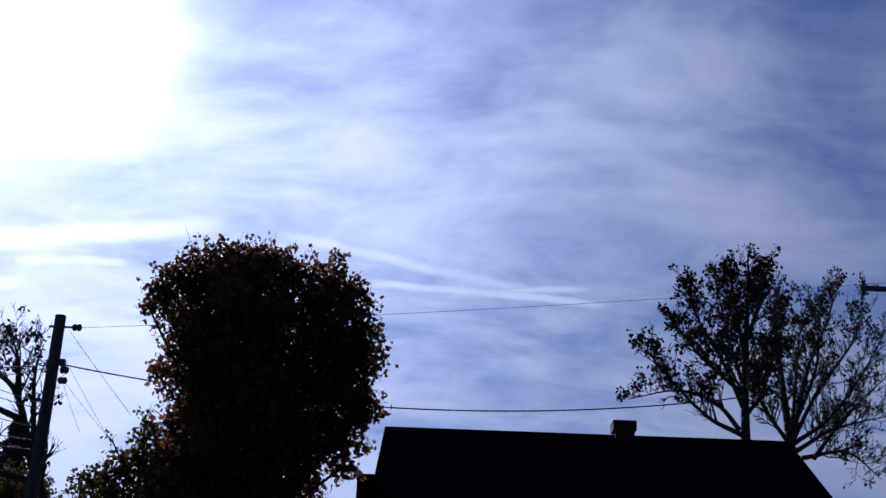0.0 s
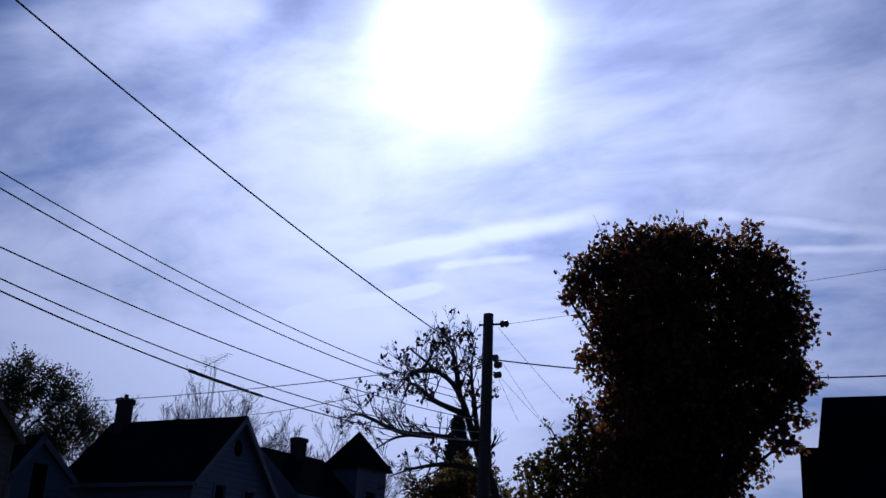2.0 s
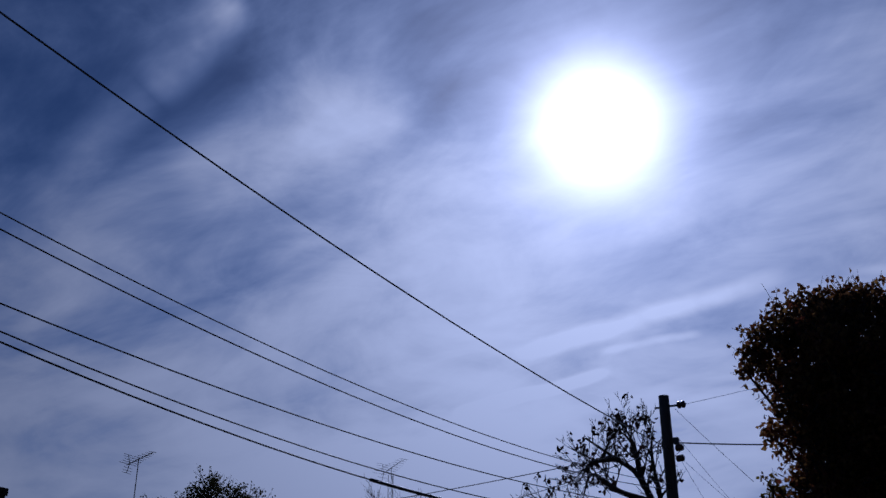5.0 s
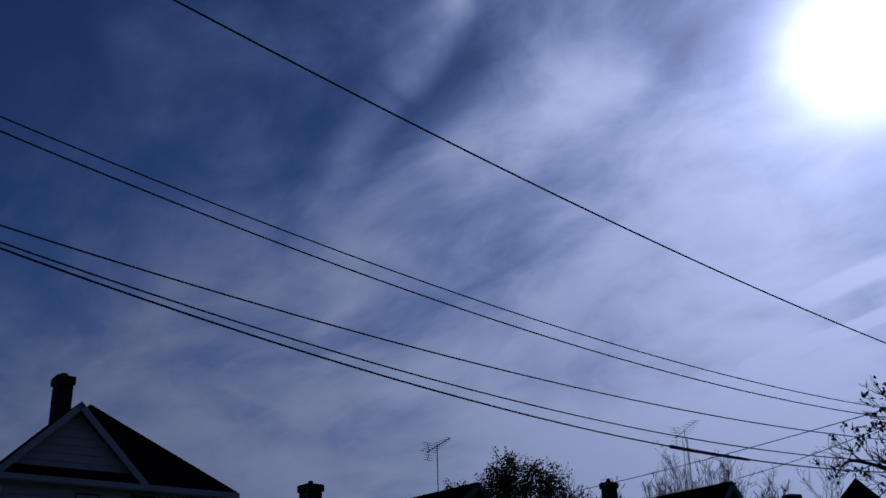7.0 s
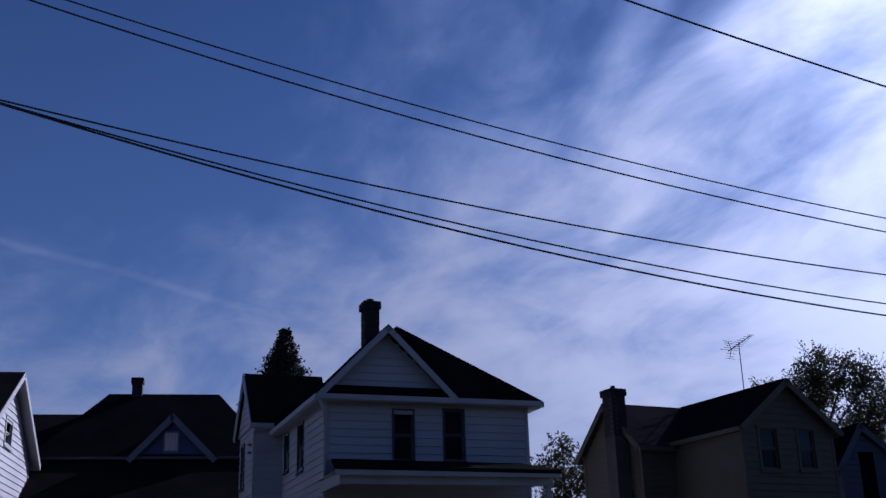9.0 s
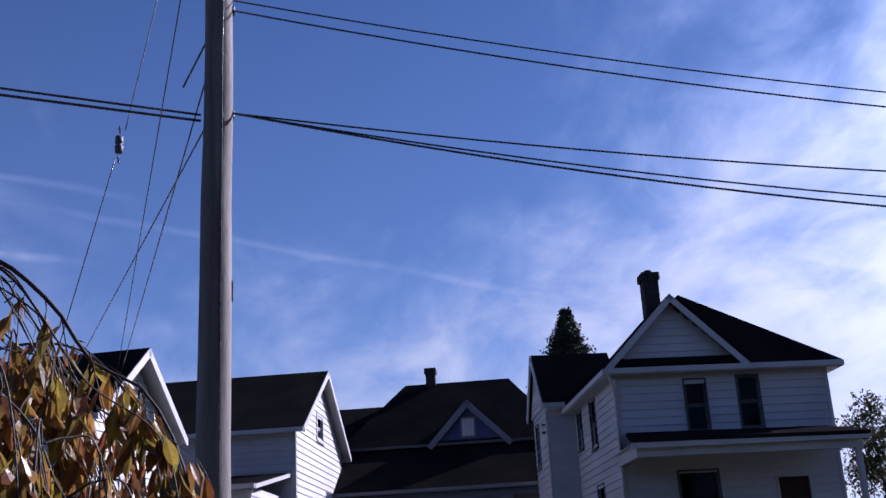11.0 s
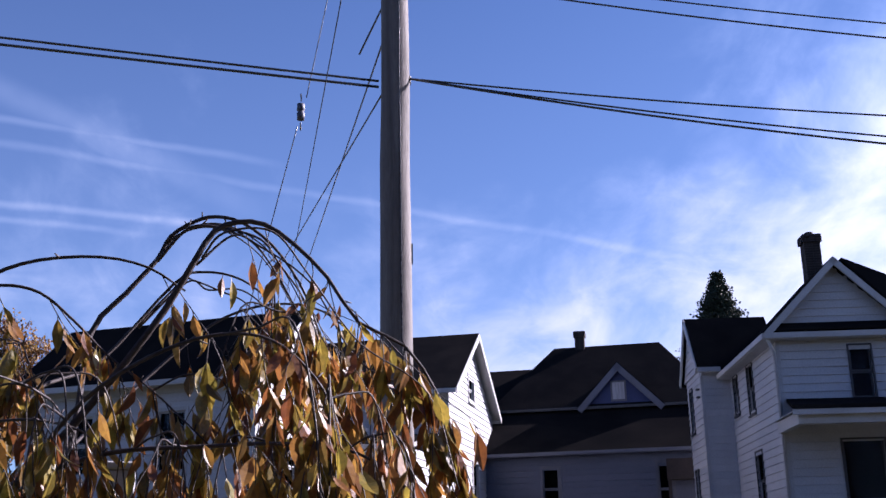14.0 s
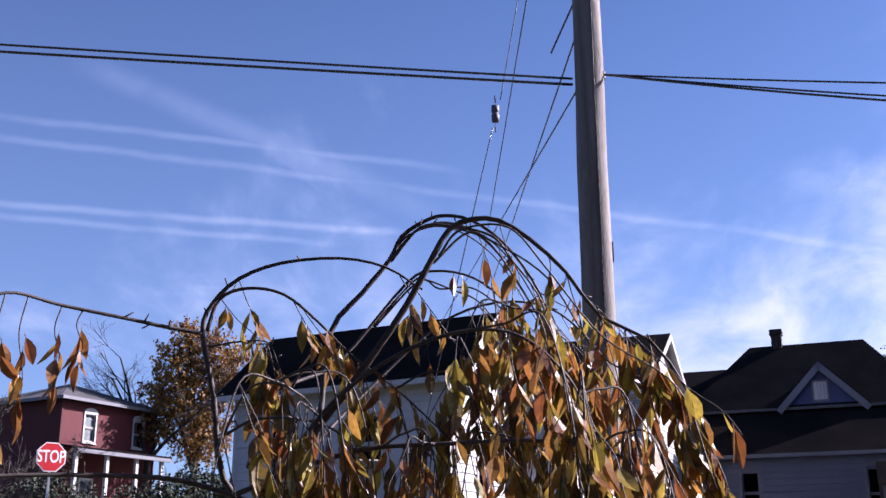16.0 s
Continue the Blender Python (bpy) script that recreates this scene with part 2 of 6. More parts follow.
M = {
    "grass": material("grass", (0.045, 0.055, 0.022), (0.07, 0.06, 0.03), 0.95, 0.4, 30.0, 0.6, 0.03),
    "siding": material("white_siding", (0.43, 0.43, 0.44), (0.365, 0.365, 0.385), 0.55, 0.5, 25.0, 0.1, 0.004, piece=0.09),
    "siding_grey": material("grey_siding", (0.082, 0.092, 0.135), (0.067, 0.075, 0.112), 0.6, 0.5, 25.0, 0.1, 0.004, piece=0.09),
    "siding_tan": material("tan_siding", (0.10, 0.083, 0.055), (0.08, 0.066, 0.043), 0.7, 0.5, 25.0, 0.1, 0.004, piece=0.1),
    "blue": material("blue_paint", (0.024, 0.036, 0.12), (0.02, 0.03, 0.10), 0.6, 1.0, 30.0),
    "trim": material("white_trim", (0.40, 0.40, 0.41), (0.34, 0.34, 0.34), 0.5, 1.2, 30.0, 0.08, 0.003),
    # White trim darkened in colour for houses in shade; also colours the roller blinds.
    "trim_dimmed": material("dimmed_trim", (0.105, 0.11, 0.14), (0.08, 0.085, 0.11), 0.6, 1.2, 30.0, 0.08, 0.003),
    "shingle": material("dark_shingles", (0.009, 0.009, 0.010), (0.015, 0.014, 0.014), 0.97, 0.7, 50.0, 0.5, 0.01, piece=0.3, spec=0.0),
    "shingle_grey": material("grey_shingles", (0.06, 0.06, 0.068), (0.045, 0.045, 0.05), 0.9, 0.7, 50.0, 0.5, 0.01, piece=0.4),
    "shingle_worn": material("worn_shingles", (0.03, 0.03, 0.034), (0.02, 0.02, 0.023), 0.95, 0.7, 50.0, 0.5, 0.01, spec=0.0),
    "brick": material("red_brick", (0.072, 0.007, 0.012), (0.058, 0.006, 0.010), 0.85, 1.0, 30.0, 0.3, 0.006, piece=0.4),
    "brick_dark": material("sooty_brick", (0.026, 0.018, 0.017), (0.017, 0.012, 0.012), 0.9, 2.0, 30.0, 0.5, 0.008, piece=0.5),
    "mortar": material("mortar", (0.07, 0.065, 0.06), None, 0.95, 3.0, 60.0),
    "glass": material("window_glass", (1, 1, 1), glass=True),
    # Near-black for sheets that stand in for unlit rooms; also loft door and vent.
    "dark": material("near_black", (0.007, 0.007, 0.008), None, 0.95, 1.0, 10.0, spec=0.0),
    "curtain": material("pale_curtain", (0.36, 0.37, 0.40), None, 0.9, 2.0, 30.0, stretch=(6, 6, 0.5)),
    "pole": material("weathered_pole_wood", (0.205, 0.185, 0.175), (0.11, 0.098, 0.093), 0.85, 2.0, 30.0, 0.6, 0.01, stretch=(5, 5, 0.35)),
    "pole_dark": material("tarred_pole_wood", (0.09, 0.075, 0.065), (0.05, 0.042, 0.038), 0.85, 2.0, 30.0, 0.6, 0.01, stretch=(5, 5, 0.35)),
    "fence_paint": material("dark_stained_boards", (0.028, 0.026, 0.025), (0.018, 0.017, 0.016), 0.85, 2.0, 30.0, 0.5, 0.008, stretch=(4, 4, 0.4), piece=0.3),
    "cable": material("black_cable", (0.03, 0.03, 0.032), None, 0.27, 3.0, 40.0, 0.05, 0.002, spec=0.9),
    "steel": material("galvanised_steel", (0.45, 0.46, 0.47), (0.33, 0.34, 0.35), 0.42, 3.0, 40.0, 0.1, 0.002, metal=0.85),
    "iron": material("dark_iron", (0.07, 0.07, 0.075), None, 0.55, 3.0, 40.0, 0.1, 0.002, metal=0.5),
    "porcelain": material("brown_porcelain", (0.10, 0.045, 0.03), None, 0.2, 3.0, 40.0, 0.02, 0.002),
    "bark": material("grey_brown_bark", (0.045, 0.034, 0.029), (0.024, 0.019, 0.017), 0.95, 5.0, 50.0, 0.9, 0.02, stretch=(3, 3, 0.6)),
    "bark_cherry": material("cherry_bark", (0.065, 0.052, 0.05), (0.03, 0.024, 0.025), 0.62, 20.0, 120.0, 0.5, 0.003, stretch=(1, 1, 3), spec=0.3),
    "leaf_maple": material("rust_maple_leaf", (0.19, 0.075, 0.026), (0.11, 0.058, 0.022), 0.65, 0.6, 20.0, 0.1, 0.003, island=0.9, leaf=0.62),
    "leaf_olive": material("olive_orange_leaf", (0.15, 0.085, 0.018), (0.075, 0.065, 0.016), 0.65, 0.6, 20.0, 0.1, 0.003, island=0.9, leaf=0.45),
    "leaf_dead": material("dry_brown_leaf", (0.06, 0.034, 0.026), (0.035, 0.022, 0.02), 0.9, 0.6, 20.0, 0.1, 0.003, island=0.8, leaf=0.1, spec=0.1),
    "leaf_green": material("dull_green_leaf", (0.045, 0.055, 0.018), (0.07, 0.055, 0.018), 0.7, 0.6, 20.0, 0.1, 0.003, island=0.8, leaf=0.2),
    "leaf_gold": material("gold_leaf", (0.33, 0.17, 0.03), (0.16, 0.075, 0.025), 0.65, 0.6, 20.0, 0.1, 0.003, island=0.8, leaf=0.3),
    "needle": material("spruce_needles", (0.015, 0.028, 0.014), (0.025, 0.036, 0.016), 0.8, 1.0, 20.0, 0.1, 0.003, island=0.8),
    "leaf_orange": material("orange_cherry_leaf", (0.33, 0.15, 0.036), (0.18, 0.08, 0.028), 0.36, 30.0, 140.0, 0.25, 0.002, island=0.7, leaf=0.45),
    "leaf_yellow": material("olive_yellow_cherry_leaf", (0.32, 0.20, 0.038), (0.14, 0.11, 0.026), 0.36, 30.0, 140.0, 0.25, 0.002, island=0.8, leaf=0.45),
    "sign_red": material("sign_red", (0.55, 0.025, 0.03), (0.47, 0.02, 0.026), 0.35, 4.0, 60.0, 0.03, 0.001),
    "sign_white": material("sign_white", (0.8, 0.8, 0.8), (0.74, 0.74, 0.74), 0.35, 4.0, 60.0, 0.03, 0.001),
}

# ---------------------------------------------------------------- mesh helpers


def mesh_ob(name, verts, faces, mat, parent=None, label="", smooth=False):
    me = bpy.data.meshes.new(name)
    me.from_pydata([tuple(v) for v in verts], [], faces)
    me.update()
    me.materials.append(M[mat] if isinstance(mat, str) else mat)
    if smooth:
        me.polygons.foreach_set("use_smooth", [True] * len(me.polygons))
    ob = new(name, me)
    if parent:
        ob.parent = parent
    if label:
        ob["label"] = label
    return ob


def empty(name, m, label, category, group="", kind=""):
    ob = new(name)
    ob.empty_display_size = 0.3
    ob.matrix_world = m
    return tagged(ob, label, category, group, kind)


def box_data(boxes):
    """Vertices and faces of boxes (x0, x1, y0, y1, z0, z1)."""
    vs, fs = [], []
    for x0, x1, y0, y1, z0, z1 in boxes:
        k = len(vs)
        vs += [(x0, y0, z0), (x1, y0, z0), (x1, y1, z0), (x0, y1, z0), (x0, y0, z1), (x1, y0, z1), (x1, y1, z1), (x0, y1, z1)]
        fs += [(k, k + 3, k + 2, k + 1), (k + 4, k + 5, k + 6, k + 7), (k, k + 1, k + 5, k + 4), (k + 1, k + 2, k + 6, k + 5), (k + 2, k + 3, k + 7, k + 6), (k + 3, k, k + 4, k + 7)]
    return vs, fs


def one_skin(vs, fs):
    """Joins shared corners and drops faces where two blocks meet."""
    index, count = {}, {}
    keys = [tuple(round(c, 5) for c in v) for v in vs]
    for k in keys:
        index.setdefault(k, len(index))
    for f in fs:
        g = []
        for i in f:
            if index[keys[i]] not in g:
                g.append(index[keys[i]])
        if len(g) > 2:
            count.setdefault(frozenset(g), []).append(tuple(g))
    return list(index), [g[0] for g in count.values() if len(g) == 1]


def block_data(items):
    """Boxes that meet face to face, joined into one skin."""
    return one_skin(*box_data(items))


def ring(name, x0, x1, z0, z1, wide, y0, y1, mat, parent, label=""):
    """A rectangular frame round an opening, in one piece."""
    o, i = [(x0 - wide, z0 - wide), (x1 + wide, z0 - wide), (x1 + wide, z1 + wide), (x0 - wide, z1 + wide)], [(x0, z0), (x1, z0), (x1, z1), (x0, z1)]
    vs = [(x, y0, z) for x, z in o + i] + [(x, y1, z) for x, z in o + i]
    fs = []
    for k in range(4):
        j = (k + 1) % 4
        fs += [(k, j, 4 + j, 4 + k), (8 + k, 12 + k, 12 + j, 8 + j), (k, 8 + k, 8 + j, j), (4 + k, 4 + j, 12 + j, 12 + k)]
    return mesh_ob(name, vs, fs, mat, parent, label)


def boxes(name, items, mat, parent, label="", bevel=0.0):
    vs, fs = box_data(items)
    ob = mesh_ob(name, vs, fs, mat, parent, label)
    if bevel:
        bm = bmesh.new()
        bm.from_mesh(ob.data)
        bmesh.ops.bevel(bm, geom=bm.edges[:], offset=bevel, segments=1, affect="EDGES")
        bm.to_mesh(ob.data)
        bm.free()
    return ob


def slab(name, top, thick, mat, parent, label=""):
    """A flat piece with the given upper outline, in order, and a thickness downwards."""
    n = len(top)
    vs = [Vector(p) for p in top] + [Vector(p) - Vector((0, 0, thick)) for p in top]
    fs = [tuple(range(n)), tuple(reversed(range(n, 2 * n)))] + [(i, n + i, n + (i + 1) % n, (i + 1) % n) for i in range(n)]
    nrm = (vs[1] - vs[0]).cross(vs[2] - vs[0])
    if nrm.z < 0:
        fs = [tuple(reversed(f)) for f in fs]
    return mesh_ob(name, vs, fs, mat, parent, label)


def tube_data(segs, sides=5):
    """Tapered tubes from (p0, p1, r0, r1)."""
    vs, fs = [], []
    for p0, p1, r0, r1 in segs:
        d = (p1 - p0)
        if d.length < 1e-6:
            continue
        d.normalize()
        e = d.orthogonal().normalized()
        g = d.cross(e)
        k = len(vs)
        for p, r in ((p0, r0), (p1, r1)):
            for i in range(sides):
                a = 2 * math.pi * i / sides
                vs.append(p + e * (math.cos(a) * r) + g * (math.sin(a) * r))
        for i in range(sides):
            j = (i + 1) % sides
            fs.append((k + i, k + j, k + sides + j, k + sides + i))
        fs.append(tuple(k + sides + i for i in range(sides)))
        fs.append(tuple(k + i for i in reversed(range(sides))))
    return vs, fs


def path_tube(points, r0, r1, sides=6):
    """One smooth tube along points: vertices and faces."""
    vs, fs = [], []
    n = len(points)
    e = None
    for i, p in enumerate(points):
        d = (points[min(i + 1, n - 1)] - points[max(i - 1, 0)]).normalized()
        e = d.orthogonal().normalized() if e is None else (e - d * e.dot(d)).normalized()
        g = d.cross(e)
        r = r0 + (r1 - r0) * i / (n - 1)
        for k in range(sides):
            a = 2 * math.pi * k / sides
            vs.append(p + e * (math.cos(a) * r) + g * (math.sin(a) * r))
        if i:
            for k in range(sides):
                j = (k + 1) % sides
                a0 = (i - 1) * sides
                fs.append((a0 + k, a0 + j, a0 + sides + j, a0 + sides + k))
    fs.append(tuple(reversed(range(sides))))
    fs.append(tuple((n - 1) * sides + k for k in range(sides)))
    return vs, fs


def join(parts):
    vs, fs = [], []
    for v, f in parts:
        k = len(vs)
        vs += v
        fs += [tuple(i + k for i in q) for q in f]
    return vs, fs


def lathe(profile, sides=12):
    """Vertices and faces of a turned shape from (radius, height)."""
    vs, fs = [], []
    for r, z in profile:
        vs += [Vector((r * math.cos(2 * math.pi * i / sides), r * math.sin(2 * math.pi * i / sides), z)) for i in range(sides)]
    for k in range(len(profile) - 1):
        for i in range(sides):
            j = (i + 1) % sides
            fs.append((k * sides + i, k * sides + j, (k + 1) * sides + j, (k + 1) * sides + i))
    fs.append(tuple(reversed(range(sides))))
    fs.append(tuple((len(profile) - 1) * sides + i for i in range(sides)))
    return vs, fs


# ---------------------------------------------------------------- ground


def ground_z(x, y):
    """The street lies level; the plots beyond it rise gently."""
    v = -0.954 * x + 0.3 * y
    s = min(max((v - 13.0) / 17.0, 0.0), 1.0)
    return 1.45 * s * s * (3 - 2 * s) + 0.012 * max(v - 30, 0.0)


def build_ground():
    xs = sorted(set([-4000, -1500, -600, -300] + [-160 + 4 * i for i in range(66)] + [150, 300, 600, 1500, 4000]))
    ys = sorted(set([-4000, -1500, -600, -300] + [-140 + 4 * i for i in range(76)] + [220, 300, 600, 1500, 4000]))
    vs = [(x, y, min(ground_z(x, y), 3.2) + 0.04 * noise.noise((x * 0.2, y * 0.2, 0))) for y in ys for x in xs]
    nx = len(xs)
    fs = [(j * nx + i, j * nx + i + 1, (j + 1) * nx + i + 1, (j + 1) * nx + i) for j in range(len(ys) - 1) for i in range(nx - 1)]
    tagged(mesh_ob("ground", vs, fs, "grass", smooth=True), "dull green and brown autumn lawn under the houses", "ground", kind="structure")


build_ground()

# ---------------------------------------------------------------- house parts
BOARD = 0.22
board_mesh = bpy.data.meshes.new("board")
board_mesh.from_pydata([(0, 0.0, 0), (1, 0.0, 0), (1, -0.034, 0), (0, -0.034, 0), (0, 0.0, BOARD), (1, 0.0, BOARD), (1, -0.003, BOARD), (0, -0.003, BOARD)], [],
                       [(0, 1, 2, 3), (4, 7, 6, 5), (3, 2, 6, 7), (0, 3, 7, 4), (1, 5, 6, 2), (0, 4, 5, 1)])
board_meshes = {}


def plain_part(name, mesh, parent, m):
    ob = new(name, mesh)
    ob.parent = parent
    ob.matrix_basis = m
    return ob


def board_data(mat):
    if mat not in board_meshes:
        me = board_mesh.copy()
        me.materials.append(M[mat])
        board_meshes[mat] = me
    return board_meshes[mat]


def beam(name, p, q, wide, high, mat, parent, label=""):
    """A straight bar between two places, its top along them."""
    p, q = Vector(p), Vector(q)
    d = (q - p).normalized()
    side = d.cross(Vector((0, 0, 1))).normalized() * wide / 2
    upv = side.cross(d).normalized() * high
    if upv.z < 0:
        upv = -upv
    vs = [p - side - upv, p + side - upv, p + side, p - side, q - side - upv, q + side - upv, q + side, q - side]
    fs = [(0, 1, 2, 3), (7, 6, 5, 4), (0, 4, 5, 1), (1, 5, 6, 2), (2, 6, 7, 3), (3, 7, 4, 0)]
    return mesh_ob(name, vs, fs, mat, parent, label)


def wall_frame(p0, p1):
    """The pose of a wall from p0 to p1: x along it, y inwards, z up."""
    d = Vector((p1[0] - p0[0], p1[1] - p0[1]))
    return pose(p0[0], p0[1], 0, 0, 0, math.degrees(math.atan2(d.y, d.x))), d.length


def wall(house, p0, p1, z0, z1, mat, holes=(), gable=None, boards=True, thick=0.16, label=""):
    """A wall with thickness, openings (x0, x1, z0, z1) that go through it, lap boards, and a gable (x, z) on top where given."""
    m, length = wall_frame(p0, p1)
    xs = sorted({0.0, length, *([gable[0]] if gable else []), *[h[0] for h in holes], *[h[1] for h in holes]})
    zs = sorted({z0, z1, *[min(h[2], z1) for h in holes], *[min(h[3], z1) for h in holes]})
    cells = []
    for xa, xb in zip(xs, xs[1:]):
        for za, zb in zip(zs, zs[1:]):
            if not any(h[0] <= xa and xb <= h[1] and h[2] <= za and zb <= h[3] for h in holes):
                cells.append((xa, xb, 0, thick, za, zb))
    vs, fs = block_data(cells)
    if gable:
        high = [h for h in holes if h[3] > z1]
        rise = lambda x: z1 + (gable[1] - z1) * (x / gable[0] if x <= gable[0] else (length - x) / (length - gable[0]))
        for xa, xb in zip(xs, xs[1:]):
            inside = [h for h in high if h[0] <= xa and xb <= h[1]]
            bands = [(z1, z1, max(z1, inside[0][2]), max(z1, inside[0][2])), (inside[0][3], inside[0][3], rise(xa), rise(xb))] if inside else [(z1, z1, rise(xa), rise(xb))]
            for la, lb, ha, hb in bands:
                k = len(vs)
                vs += [(xa, y, z) for y in (0, thick) for z in (la, ha)] + [(xb, y, z) for y in (0, thick) for z in (lb, hb)]
                fs += [(k, k + 4, k + 5, k + 1), (k + 2, k + 3, k + 7, k + 6), (k + 1, k + 5, k + 7, k + 3), (k, k + 2, k + 6, k + 4), (k, k + 1, k + 3, k + 2), (k + 4, k + 6, k + 7, k + 5)]
    vs, fs = one_skin(vs, fs)
    ob = mesh_ob("wall", vs, fs, mat, house, label)
    ob.matrix_basis = m
    if boards:
        me = board_data(mat)
        top = gable[1] if gable else z1
        z = z0
        while z < top - 0.05:
            mid = z + BOARD * 0.55
            lo, hi = 0.0, length
            if mid > z1 and gable:
                s = (mid - z1) / (gable[1] - z1)
                lo, hi = gable[0] * s, length + (gable[0] - length) * s
            spans = [(lo, hi)]
            for h in holes:
                if h[2] < mid < h[3]:
                    spans = [q for a, b in spans for q in ((a, min(b, h[0])), (max(a, h[1]), b)) if q[1] - q[0] > 0.03]
            for a, b in spans:
                high = min(1.0, (top - z) / BOARD)
                plain_part("board", me, ob, pose(a, 0, z) @ Matrix.Diagonal((b - a, 1, high, 1)))
            z += BOARD
    return ob


def window(house, p0, p1, hole, mat="trim", blind=None, sash=True, casing=0.09):
    """A sash window in an opening of the wall from p0 to p1."""
    m, _ = wall_frame(p0, p1)
    x0, x1, z0, z1 = hole
    c = casing
    zm = (z0 + z1) / 2
    ob = ring("window", x0, x1, z0, z1, c, -0.05, 0.02, mat, house)
    ob.matrix_basis = m
    halves = ((z0, zm, 0.065), (zm, z1, 0.03)) if sash else ((z0, z1, 0.04),)
    for za, zb, y in halves:
        ring("sash", x0 + 0.05, x1 - 0.05, za + 0.05, zb - 0.045, 0.045, y, y + 0.035, mat, ob)
        g = boxes("pane", [(x0 + 0.05, x1 - 0.05, y + 0.012, y + 0.018, za + 0.05, zb - 0.045)], "glass", ob)
        g.visible_shadow = False
    boxes("sill", [(x0 - c - 0.03, x1 + c + 0.03, -0.09, 0.03, z0 - c - 0.05, z0 - c + 0.004)], mat, ob)
    # Without a curtain, a near-black sheet paints the room's darkness behind the glass.
    boxes("blind", [(x0 + 0.02, x1 - 0.02, 0.12, 0.13, z0, z1)], blind or "dark", ob, "pale drawn curtain" if blind else "near-black sheet in place of the unlit room")
    return ob


def chimney(house, x, y, wx, wy, z0, z1, mat="brick_dark"):
    ob = boxes("chimney", [(x - wx / 2 + 0.01, x + wx / 2 - 0.01, y - wy / 2 + 0.01, y + wy / 2 - 0.01, z0, z1 - 0.02)], "mortar", house, "dark weathered brick chimney")
    bw, bh, gap = 0.2, 0.065, 0.012
    vs, fs = box_data([(-0.5, 0.5, -0.5, 0.5, -0.5, 0.5)])
    me = bpy.data.meshes.new("brick")
    me.from_pydata(vs, [], fs)
    me.materials.append(M[mat])
    rnd = random.Random(7)
    z, row = max(z0, z1 - 1.6), 0
    while z < z1 - 0.03:
        grow_by = 0.05 if z > z1 - 0.24 else 0.0
        for side in range(4):
            length = (wx if side % 2 == 0 else wy) + 2 * grow_by
            deep = (wy if side % 2 == 0 else wx) / 2 + grow_by
            n = max(2, round(length / (bw + gap)))
            step = length / n
            for i in range(n):
                off = -length / 2 + step * (i + 0.5)
                b = (Vector((off, -deep + 0.045, 0)), Vector((deep - 0.045, off, 0)), Vector((off, deep - 0.045, 0)), Vector((-deep + 0.045, off, 0)))[side]
                if (side + row) % 2 and i == 0 and n > 2:
                    continue
                size = (step - gap, 0.09, bh) if side % 2 == 0 else (0.09, step - gap, bh)
                plain_part("brick", me, ob, pose(x + b.x + rnd.uniform(-.004, .004), y + b.y + rnd.uniform(-.004, .004), z + bh / 2) @ Matrix.Diagonal((*size, 1)))
        z += bh + gap
        row += 1
    boxes("chimney_cap", [(x - wx / 2 - 0.03, x + wx / 2 + 0.03, y - wy / 2 - 0.03, y + wy / 2 + 0.03, z1 - 0.03, z1 + 0.03)], "mortar", ob)
    return ob


def gable_roof(house, x0, x1, y0, y1, eave, ridge, axis, over=0.35, mat="shingle", trim="trim", at=None, thick=0.1):
    """Two slopes over a rectangle, with fascias and rake boards. axis: the way of the ridge. at: where the ridge stands across it."""
    if axis == "y":
        rx = (x0 + x1) / 2 if at is None else at
        rise = (ridge - eave)
        el, er = eave - rise * over / (rx - x0), eave - rise * over / (x1 - rx)
        a, b = y0 - over, y1 + over
        slopes = [[(x0 - over, a, el), (rx, a, ridge), (rx, b, ridge), (x0 - over, b, el)], [(rx, a, ridge), (x1 + over, a, er), (x1 + over, b, er), (rx, b, ridge)]]
        eaves = [((x0 - over, a, el), (x0 - over, b, el)), ((x1 + over, a, er), (x1 + over, b, er))]
        rakes = [((x0 - over, q, el), (rx, q, ridge)) for q in (a, b)] + [((rx, q, ridge), (x1 + over, q, er)) for q in (a, b)]
    else:
        ry = (y0 + y1) / 2 if at is None else at
        rise = ridge - eave
        ef, eb = eave - rise * over / (ry - y0), eave - rise * over / (y1 - ry)
        a, b = x0 - over, x1 + over
        slopes = [[(a, y0 - over, ef), (b, y0 - over, ef), (b, ry, ridge), (a, ry, ridge)], [(a, ry, ridge), (b, ry, ridge), (b, y1 + over, eb), (a, y1 + over, eb)]]
        eaves = [((a, y0 - over, ef), (b, y0 - over, ef)), ((a, y1 + over, eb), (b, y1 + over, eb))]
        rakes = [((q, y0 - over, ef), (q, ry, ridge)) for q in (a, b)] + [((q, ry, ridge), (q, y1 + over, eb)) for q in (a, b)]
    lift = Vector((0, 0, thick))
    for s in slopes:
        slab("roof", [Vector(p) + lift for p in s], thick - 0.03, mat, house)
        slab("soffit", [Vector(p) + Vector((0, 0, 0.025)) for p in s], 0.03, trim, house)
    for p, q in eaves:
        beam("gutter", Vector(p) + lift * 0.75, Vector(q) + lift * 0.75, 0.12, 0.14, trim, house)
    for p, q in rakes:
        beam("rake_board", Vector(p) + lift * 0.9, Vector(q) + lift * 0.9, 0.05, 0.2, trim, house)


def house_frame(name, x, y, heading, label, category="house"):
    """An empty at a house's front left corner: its x runs to the right along the street, its y away from it."""
    return empty(name, pose(x, y, 0, 0, 0, 90 - heading), label, category)


